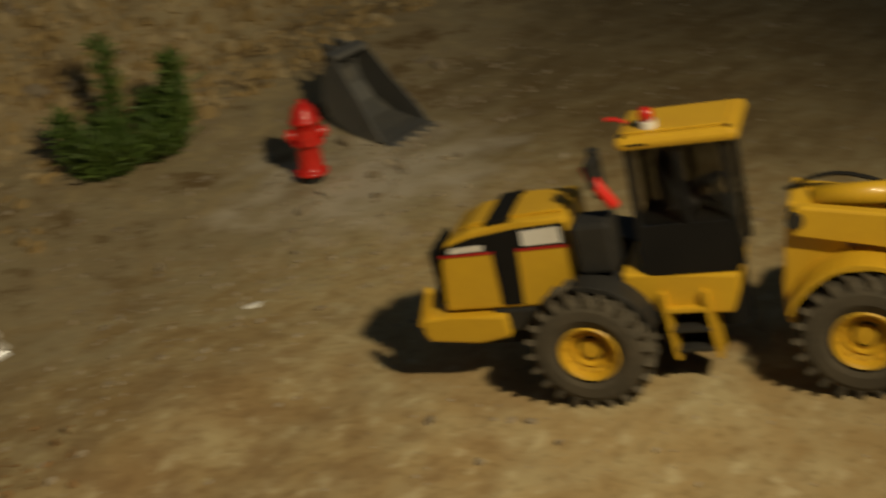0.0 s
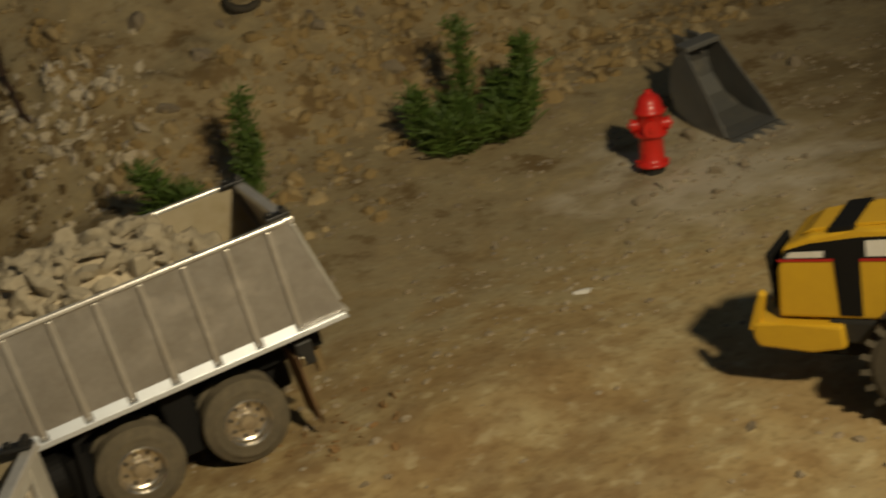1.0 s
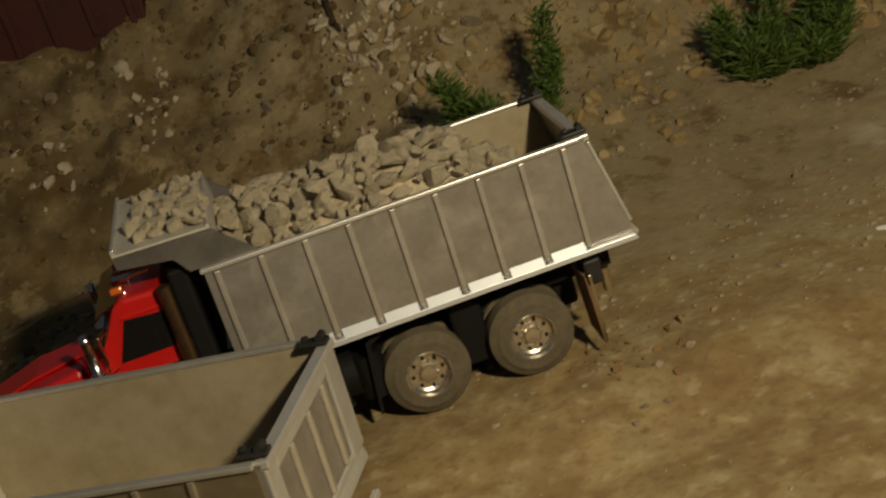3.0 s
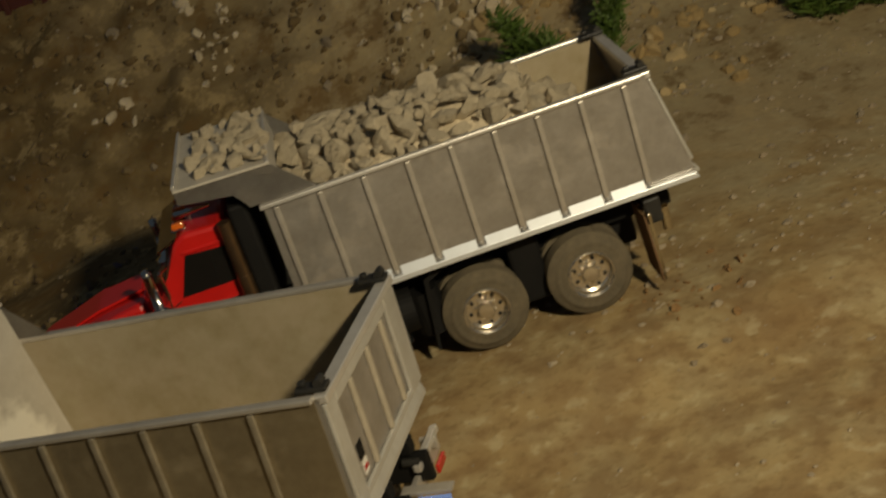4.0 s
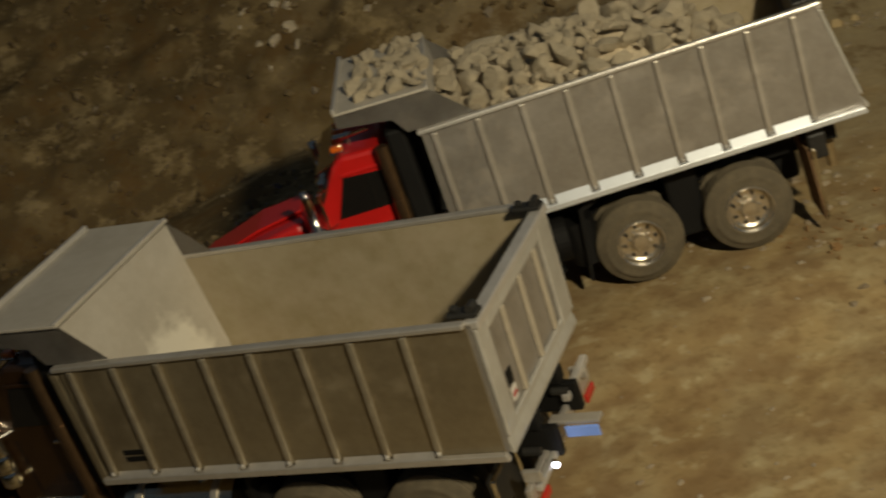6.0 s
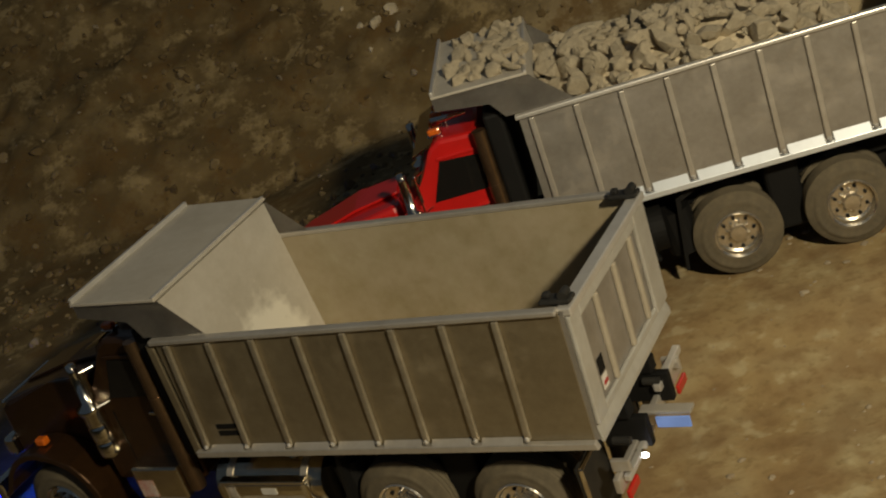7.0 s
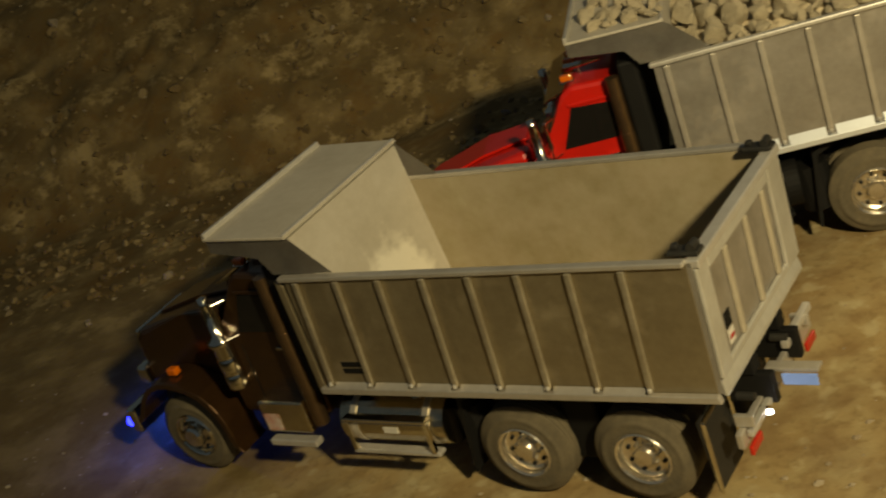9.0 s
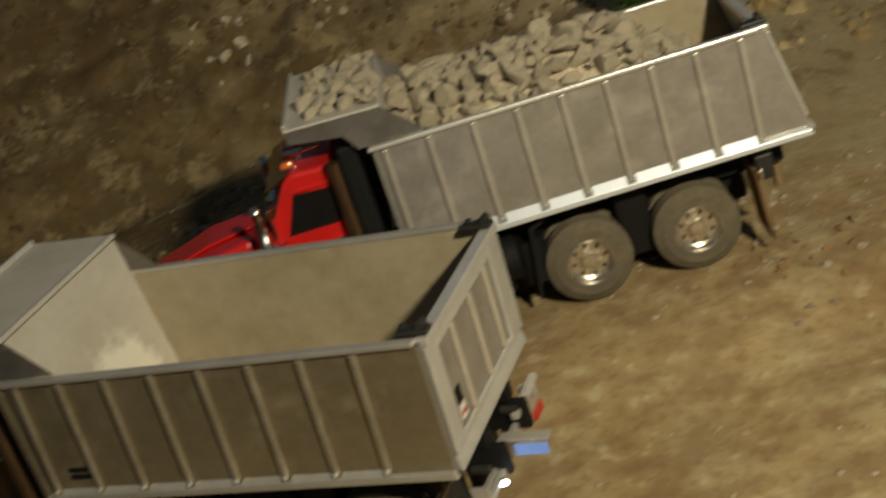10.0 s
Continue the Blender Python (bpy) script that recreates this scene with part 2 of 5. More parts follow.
BRONZE = mat("bronze_paint", (0.085, 0.040, 0.014), 0.30, 0.65, (0.05, 0.024, 0.009), 16, 150, coat=0.6, dust=0.08)
YELLOW = mat("loader_yellow", (0.62, 0.37, 0.02), 0.42, 0, (0.52, 0.30, 0.02), 12, 130, coat=0.25, dust=0.16)
STEEL = mat("dark_bucket_steel", (0.105, 0.11, 0.112), 0.6, 0.15, (0.16, 0.15, 0.125), 22, 140, 0.0006, 0.5, dust=0.3)
WHITE = mat("white_paint", (0.72, 0.7, 0.66), 0.5, 0, (0.6, 0.57, 0.5), 30, 200)
REDLINE = mat("red_trim", (0.45, 0.02, 0.015), 0.5)
GLASS_DARK = mat("dark_cab_glass", (0.008, 0.008, 0.008), 0.08, 0, (0.014, 0.013, 0.012), 10, 80, spec=0.6)
AMBER = mat("amber_lens", (0.75, 0.16, 0.01), 0.25, 0, (0.6, 0.12, 0.01), 30, 200, coat=0.5)
RED_LENS = mat("red_lens", (0.5, 0.02, 0.012), 0.25, 0, (0.4, 0.015, 0.01), 30, 200, coat=0.5)
LEAF = mat("needle_green", (0.045, 0.10, 0.012), 0.6, 0, (0.11, 0.16, 0.028), 30, 150, 0, 0.5)
STEM = mat("twig", (0.10, 0.07, 0.035), 0.8, 0, (0.06, 0.05, 0.025), 60, 200)
FLAP = mat("mudflap_tan", (0.22, 0.12, 0.05), 0.8, 0, (0.13, 0.075, 0.035), 30, 160, dust=0.3)
TANK = mat("polished_tank", (0.74, 0.68, 0.55), 0.2, 1.0, (0.52, 0.46, 0.34), 34, 160, 0.0005, 0.5, dust=0.16)
WOOD = mat("old_timber", (0.075, 0.042, 0.022), 0.85, 0, (0.035, 0.02, 0.012), 14, 90, 0.001, 0.6)
RUST = mat("dark_red_steel", (0.10, 0.022, 0.014), 0.6, 0.1, (0.05, 0.015, 0.01), 16, 120, dust=0.25)
# chrome pipe whose brown surroundings are mixed into the base colour
PIPE = mat("brown_reflecting_pipe", (0.20, 0.13, 0.075), 0.28, 0.8, (0.11, 0.07, 0.04), 30, 160, dust=0.12)
BLUE_LED = glow("blue_led", (0.004, 0.012, 1.0), 9.0)
WHITE_LED = glow("white_led", (0.75, 0.82, 1.0), 22.0)


# ---------------------------------------------------------------- mesh helpers
def part(name, bm, material, parent=None, label="", smooth=False):
    """Links a bmesh as one mesh object under a thing or a part."""
    me = bpy.data.meshes.new(name)
    bmesh.ops.recalc_face_normals(bm, faces=bm.faces)
    for f in bm.faces:
        f.smooth = smooth
    bm.to_mesh(me)
    bm.free()
    me.materials.append(material)
    ob = new(name, me)
    ob.parent = parent
    if label:
        ob["label"] = label
    return ob


def again(ob, m=None, parent=None):
    """Another object on the same mesh, with its parts."""
    c = copy_thing(ob, m if m is not None else ob.matrix_basis.copy())
    if parent is not None:
        c.parent = parent
    return c


def box(bm, lo, hi, bevel=0.0, m=None):
    """An upright box from corner to corner, its edges rounded."""
    c = [(a + b) / 2 for a, b in zip(lo, hi)]
    s = [abs(b - a) for a, b in zip(lo, hi)]
    g = bmesh.ops.create_cube(bm, size=1.0, matrix=(m or Matrix()) @ Matrix.Translation(c) @ Matrix.Diagonal((*s, 1)))
    if bevel:
        es = {e for v in g["verts"] for e in v.link_edges}
        bmesh.ops.bevel(bm, geom=list(es), offset=bevel, segments=2, affect="EDGES", profile=0.5)
    return bm


def prism(bm, outline, y0, y1, bevel=0.0):
    """A plate: an outline in x and z, from y0 to y1."""
    a = [bm.verts.new((x, y0, z)) for x, z in outline]
    b = [bm.verts.new((x, y1, z)) for x, z in outline]
    n = len(a)
    fs = [bm.faces.new(a), bm.faces.new(b[::-1])]
    fs += [bm.faces.new((a[i], b[i], b[(i + 1) % n], a[(i + 1) % n])) for i in range(n)]
    if bevel:
        es = {e for f in fs for e in f.edges}
        bmesh.ops.bevel(bm, geom=list(es), offset=bevel, segments=2, affect="EDGES", profile=0.5)
    return bm


def rod(bm, p, q, r, n=14, r2=None):
    p, q = Vector(p), Vector(q)
    m = Matrix.Translation((p + q) / 2) @ (q - p).to_track_quat("Z", "Y").to_matrix().to_4x4()
    bmesh.ops.create_cone(bm, cap_ends=True, segments=n, radius1=r, radius2=r if r2 is None else r2, depth=(q - p).length, matrix=m)
    return bm


def lathe(bm, profile, n=40, m=None, caps=True):
    """Turns (radius, height) rows about the y axis (heights run along +y)."""
    m = m or Matrix()
    rings = []
    for r, h in profile:
        rings.append([bm.verts.new(m @ Vector((r * math.cos(2 * math.pi * k / n), h, r * math.sin(2 * math.pi * k / n)))) for k in range(n)])
    for a, b in zip(rings, rings[1:]):
        for k in range(n):
            bm.faces.new((a[k], a[(k + 1) % n], b[(k + 1) % n], b[k]))
    if caps and profile[0][0] > 1e-5:
        bm.faces.new(rings[0][::-1])
    if caps and profile[-1][0] > 1e-5:
        bm.faces.new(rings[-1])
    return bm


def tube(bm, pts, r, n=8):
    for a, b in zip(pts, pts[1:]):
        rod(bm, a, b, r, n)
    return bm


B = bmesh.new
UPRIGHT = pose(0, 0, 0, 90, 0, 0)


def thing(name, m, label, category, group=""):
    e = new(name)
    e.empty_display_size = 0.02
    e.matrix_world = m
    return tagged(e, label, category, group)


# ---------------------------------------------------------------- ground
def step(v):
    v = min(1.0, max(0.0, v))
    return v * v * (3 - 2 * v)


def ground_z(x, y):
    """Height of the dirt: a level yard, a low rise under the loaded truck and a rough bank behind."""
    z = 0.022 * step((x + 0.42) / 0.2) * step((y - 0.90) / 0.14) * (1 - step((x - 0.40) / 0.3))
    foot = 1.70 + 0.04 * math.sin(2.1 * x + 0.5) + 0.10 * step((x - 0.9) / 0.6) + 0.12 * step((0.45 - x) / 0.3)
    d = y - foot
    z += apron(x, y)
    rough = step((d + 0.08) / 0.25)
    n1 = noise.fractal((x * 2.6, y * 2.6, 0.3), 1.0, 2.1, 5)
    n2 = noise.fractal((x * 9.0, y * 9.0, 4.0), 0.8, 2.0, 4)
    if d > 0:
        top = 1.1
        z += top * (1 - math.exp(-0.78 * d / top)) * step(d / 0.12 + 0.35) 
        cut = noise.ridged_multi_fractal((x * 3.0, y * 3.0, 1.7), 0.9, 2.1, 4, 1.0, 2.0)
        z += rough * (0.020 * (cut - 1.0))
        near, pts = noise.voronoi((x * 13 + n1, y * 13, 0.5))
        z += rough * (0.020 if x > 0.0 else 0.014) * min(0.5, near[1] - near[0])
    return z - 0.0028 + n1 * (0.0028 + 0.030 * rough) + n2 * (0.0009 + 0.019 * rough)


def apron(x, y):
    """The yard curving up towards the bank."""
    return 0.27 * max(0.0, y - 1.2) ** 2 * step((x + 0.1) / 0.5) if y < 1.75 else (0.0817 + 0.2 * (1 - math.exp(-(y - 1.75) * 1.5)) * 0.3) * step((x + 0.1) / 0.5)


def level(x, y):
    """The yard's height without its small unevenness."""
    return 0.022 * step((x + 0.42) / 0.2) * step((y - 0.90) / 0.14) * (1 - step((x - 0.40) / 0.3))


def spread(a, b, fine, far):
    inner = np.arange(a, b + 1e-6, fine)
    low = a - np.array(far[::-1])
    return np.concatenate([low, inner, b + np.array(far)])


def build_ground():
    reach = (0.06, 0.15, 0.3, 0.6, 1.2, 2.5, 5.0, 10.0, 25.0)
    xs, ys = spread(-1.7, 2.2, 0.0125, reach), spread(0.25, 2.9, 0.0125, reach)
    verts = [(x, y, ground_z(x, y)) for y in ys for x in xs]
    w = len(xs)
    faces = [(j * w + i, j * w + i + 1, (j + 1) * w + i + 1, (j + 1) * w + i) for j in range(len(ys) - 1) for i in range(w - 1)]
    me = bpy.data.meshes.new("ground")
    me.from_pydata(verts, [], faces)
    me.polygons.foreach_set("use_smooth", [True] * len(faces))
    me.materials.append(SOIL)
    return tagged(new("ground", me), "brown dry soil yard rising into a rough bank", "ground", kind="structure")


build_ground()


# ---------------------------------------------------------------- wheels
def road_wheel(dual, front=False):
    """A truck wheel about the y axis, outer face towards -y at y = 0. Tyre > rim, nuts."""
    R = 0.0442
    w = 0.024
    prof = [(0.0205, 0.0035), (0.0245, 0.0008), (0.0255, -0.0006), (0.0268, 0.0004), (0.033, -0.0012), (0.0365, -0.0010), (0.0372, 0.0004), (0.0385, 0.0004), (0.0432, 0.0045)]
    for k in range(4):
        y = 0.0058 + k * 0.0042
        prof += [(R, y - 0.0011), (R, y + 0.0011), (R - 0.0014, y + 0.0016), (R - 0.0014, y + 0.0026)]
    prof += [(0.0432, w - 0.0025), (0.0395, w), (0.033, w + 0.001), (0.026, w), (0.0205, w - 0.003)]
    prof = [(r * 0.9, h) for r, h in prof]
    bm = lathe(B(), prof, 48, None, False)
    if dual:
        bm2 = [(r, h + 0.028) for r, h in prof]
        lathe(bm, bm2, 48, None, False)
    tyre = part("wheel", bm, RUBBER, None, "dusty black rubber tyre", True)
    if front:
        rp = [(0.0245, 0.003), (0.0255, 0.0), (0.0245, -0.0012), (0.0228, 0.0), (0.0222, 0.004), (0.0175, 0.0015), (0.0125, 0.0), (0.0118, -0.0035), (0.0095, -0.0058), (0.0, -0.0062)]
    else:
        rp = [(0.0245, 0.003), (0.0258, 0.0), (0.0245, -0.0012), (0.0228, 0.0), (0.0222, 0.0035), (0.0212, 0.0058), (0.0190, 0.0068), (0.0125, 0.0074), (0.0096, 0.0070), (0.0092, 0.0030), (0.0078, 0.0008), (0.0, 0.0002)]
    rp = [(r * 0.87, h) for r, h in rp]
    part("rim", lathe(B(), rp, 44, None, False), CHROME if front else RIM, tyre, "shiny metal rim")
    face = 0.0008 if front else 0.0068
    for k in range(8):
        a = 2 * math.pi * k / 8
        x, z = 0.0098 * math.cos(a), 0.0098 * math.sin(a)
        part("nut", rod(B(), (x, face - 0.003, z), (x, face + 0.002, z), 0.0010, 6), CHROME, tyre)
        a += math.pi / 8
        x, z = 0.0142 * math.cos(a), 0.0142 * math.sin(a)
        part("vent_hole", rod(B(), (x, face - 0.0012, z), (x, face - 0.0002, z), 0.0016, 10), BLACK, tyre)
    return tyre


# ---------------------------------------------------------------- dump truck
YB, BW = -0.013, 0.165            # near side of the bed, its width
YF = YB + BW
YC = YB + BW / 2
ZT, ZB = 0.208, 0.106
RIBS_LOADED = [0.0685 - 0.0388 * k for k in range(9)]
RIBS_EMPTY = [0.0360 - 0.0398 * k for k in range(8)]


def dump_bed(truck, xt, slant, ribs, lean, marks):
    """Bed with ribbed sides, headboard, cab shield and tailgate."""
    x0 = -0.252
    xb = xt + slant
    bed = part("dump_bed", box(B(), (x0, YB + 0.003, ZB + 0.003), (xb - 0.004, YF - 0.003, ZB + 0.008), 0.001), ALU_IN, truck, "dusty aluminium bed floor")
    for y0, out in ((YB, -1), (YF - 0.0025, 1)):
        part("side_panel", prism(B(), [(x0, ZB), (xb, ZB), (xt, ZT), (x0, ZT)], y0, y0 + 0.0025), ALU_WARM if marks else ALU, bed)
        ye = YB if out < 0 else YF
        inner = y0 + 0.0026 if out < 0 else y0 - 0.0006
        part("lining", prism(B(), [(x0 + 0.01, ZB + 0.009), (xb - 0.006, ZB + 0.009), (xt - 0.003, ZT - 0.003), (x0 + 0.01, ZT - 0.003)], inner, inner + 0.0006), ALU_IN, bed)
        for x in ribs:
            a, b = sorted((ye + out * 0.0002, ye + out * 0.0034))
            bm = B()
            prism(bm, [(x - lean - 0.0024, ZB + 0.005), (x - lean + 0.0024, ZB + 0.005), (x + lean + 0.0024, ZT - 0.004), (x + lean - 0.0024, ZT - 0.004)], a, b, 0.0009)
            part("rib", bm, ALU_WARM_RIB if marks else ALU_RIB, bed)
            foot = B()
            bmesh.ops.create_icosphere(foot, subdivisions=1, radius=0.0022, matrix=Matrix.Translation((x - lean, ye + out * 0.0034, ZB + 0.0055)))
            part("weld", foot, ALU_BRIGHT, bed)
        a, b = sorted((ye - out * 0.0035, ye + out * 0.0036))
        part("top_rail", box(B(), (x0 - 0.003, a, ZT - 0.003), (xt, b, ZT + 0.001), 0.0010), ALU_RIB if marks else ALU_BRIGHT, bed, "bright worn top rail")
        a, b = sorted((ye + out * 0.0003, ye + out * 0.0055))
        part("bottom_rail", prism(B(), [(x0 - 0.004, ZB - 0.003), (xb + 0.004, ZB - 0.003), (xb + 0.002, ZB + 0.0025), (x0 - 0.004, ZB + 0.0025)], a, b, 0.0008), ALU_RIB if marks else POLISH, bed, "bright lower rail")
        for p, q in zip(ribs, ribs[1:]):
            g = [(q - lean + 0.0040, a if out < 0 else b), (p - lean - 0.0040, a if out < 0 else b)]
            zs = ZB + (0.0060 if marks else 0.0095)
            bm = B()
            yo, yi = ye + out * 0.0054, ye + out * 0.0004
            vs = [bm.verts.new(v) for v in ((g[0][0], yo, ZB + 0.0026), (g[1][0], yo, ZB + 0.0026), (g[1][0], yi, zs), (g[0][0], yi, zs), (g[0][0], yi, ZB + 0.0026), (g[1][0], yi, ZB + 0.0026))]
            for f in ((0, 1, 2, 3), (0, 3, 4), (1, 5, 2), (0, 4, 5, 1), (3, 2, 5, 4)):
                bm.faces.new([vs[i] for i in f])
            part("dirt_shedder", bm, ALU_RIB if marks else POLISH, bed, "sloped bright strip")
        if marks:
            part("front_post", box(B(), (x0 - 0.0105, min(ye, ye - out * 0.006), ZB - 0.004), (x0 - 0.0035, max(ye, ye - out * 0.006), ZT - 0.004), 0.001), ALU_WARM, bed)
        part("wing", prism(B(), [(-0.318, 0.231), (-0.318, 0.2424), (-0.234, 0.2398), (-0.203, ZT + 0.0012), (-0.262, ZT + 0.0012), (-0.272, 0.224)], y0 + 0.003 * (out < 0), y0 + 0.0025 - 0.003 * (out > 0) + 0.0005), ALU, bed)
    part("headboard", prism(B(), [(-0.2375, 0.2385), (-0.2345, 0.2385), (-0.2225, ZB + 0.009), (-0.2255, ZB + 0.009)], YB + 0.0035, YF - 0.0035), HEAD, bed, "dusty pale headboard")
    bm = prism(B(), [(-0.318, 0.2425), (-0.2340, 0.2400), (-0.2340, 0.2425), (-0.318, 0.2450)], YB + 0.0002, YF - 0.0002, 0.0006)
    part("cab_shield", bm, HEAD, bed, "pale grey cab shield")
    for x, z in ((-0.318, 0.2445), (-0.2372, 0.2424)):
        part("shield_lip", box(B(), (x, YB + 0.001, z), (x + 0.003, YF - 0.001, z + (0.0045 if x < -0.3 else 0.0016)), 0.0006), ALU_BRIGHT, bed)
    # tailgate
    n = 0.0035
    def on(z):
        return xt + (xb - xt) * (ZT - z) / (ZT - ZB)
    gate = part("tailgate", prism(B(), [(on(ZT), ZT - 0.002), (on(ZB), ZB + 0.001), (on(ZB) + n, ZB + 0.001), (on(ZT) + n, ZT - 0.002)], YB + 0.001, YF - 0.001), ALU, truck, "grey ribbed tailgate")

    def slab(z0, z1, d):
        return [(on(z1) + n, z1), (on(z0) + n, z0), (on(z0) + n + d, z0), (on(z1) + n + d, z1)]
    lo, hi = ZB + 0.0125, ZT - 0.0065
    for y0, y1 in ((YB + 0.001, YB + 0.019), (YF - 0.026, YF - 0.001)):
        part("gate_frame", prism(B(), slab(lo, hi, 0.0034), y0, y1, 0.0012), ALU_GATE, gate)
    for z0, z1 in ((lo, lo + 0.006), (hi - 0.010, hi)):
        part("gate_frame", prism(B(), slab(z0, z1, 0.0032), YB + 0.0191, YF - 0.0261, 0.0012), ALU_GATE, gate)
    for y in (YB + 0.046, YB + 0.086, YB + 0.122):
        part("gate_rib", prism(B(), slab(lo + 0.0062, hi - 0.0102, 0.0036), y, y + 0.005, 0.0012), RIB_TAN, gate, "dusty tan rib")
    part("gate_top", prism(B(), [(xt - 0.001, ZT - 0.006), (xt + 0.009, ZT - 0.006), (xt + 0.009, ZT), (xt - 0.001, ZT)], YB + 0.001, YF - 0.001, 0.001), ALU_BRIGHT, gate)
    part("gate_sill", prism(B(), [(on(ZB) + 0.0036, ZB), (on(ZB) + 0.0065, ZB - 0.001), (on(ZB) + 0.0065, ZB + 0.003), (on(ZB + 0.012) + 0.0036, ZB + 0.012)], YB + 0.001, YF - 0.001, 0.0008), ALU_GATE, gate)
    for y in (YB + 0.004, YF - 0.016):
        bm = box(B(), (xt - 0.013, y, ZT + 0.0012), (xt + 0.009, y + 0.011, ZT + 0.0045), 0.001)
        rod(bm, (xt + 0.004, y + 0.001, ZT + 0.0065), (xt + 0.004, y + 0.010, ZT + 0.0065), 0.0032, 12)
        box(bm, (xt - 0.011, y + 0.003, ZT + 0.0045), (xt - 0.006, y + 0.008, ZT + 0.008), 0.001)
        part("hinge", bm, BLACK_PLASTIC, gate, "black hinge bracket")
    if marks:
        zz = ZB + 0.034
        part("sticker", prism(B(), [(on(zz) + n, zz), (on(zz) + n + 0.0005, zz), (on(zz + 0.012) + n + 0.0005, zz + 0.012), (on(zz + 0.012) + n, zz + 0.012)], YB + 0.027, YB + 0.037), BLACK, gate, "dark square sticker")
        zz -= 0.012
        part("sticker", prism(B(), [(on(zz) + n, zz), (on(zz) + n + 0.0005, zz), (on(zz + 0.010) + n + 0.0005, zz + 0.010), (on(zz + 0.010) + n, zz + 0.010)], YB + 0.028, YB + 0.037), WHITE, gate, "white sticker with red mark")
        part("sticker", prism(B(), [(on(zz + 0.003) + n + 0.0005, zz + 0.003), (on(zz + 0.003) + n + 0.0008, zz + 0.003), (on(zz + 0.006) + n + 0.0008, zz + 0.006), (on(zz + 0.006) + n + 0.0005, zz + 0.006)], YB + 0.029, YB + 0.036), REDLINE, gate, "red mark")
        for k in range(2):
            part("plate_mark", box(B(), (-0.229, YB - 0.0004, ZB + 0.014 + 0.006 * k), (-0.210, YB + 0.0003, ZB + 0.0185 + 0.006 * k)), BLACK, bed, "dark maker's plate")
    return bed


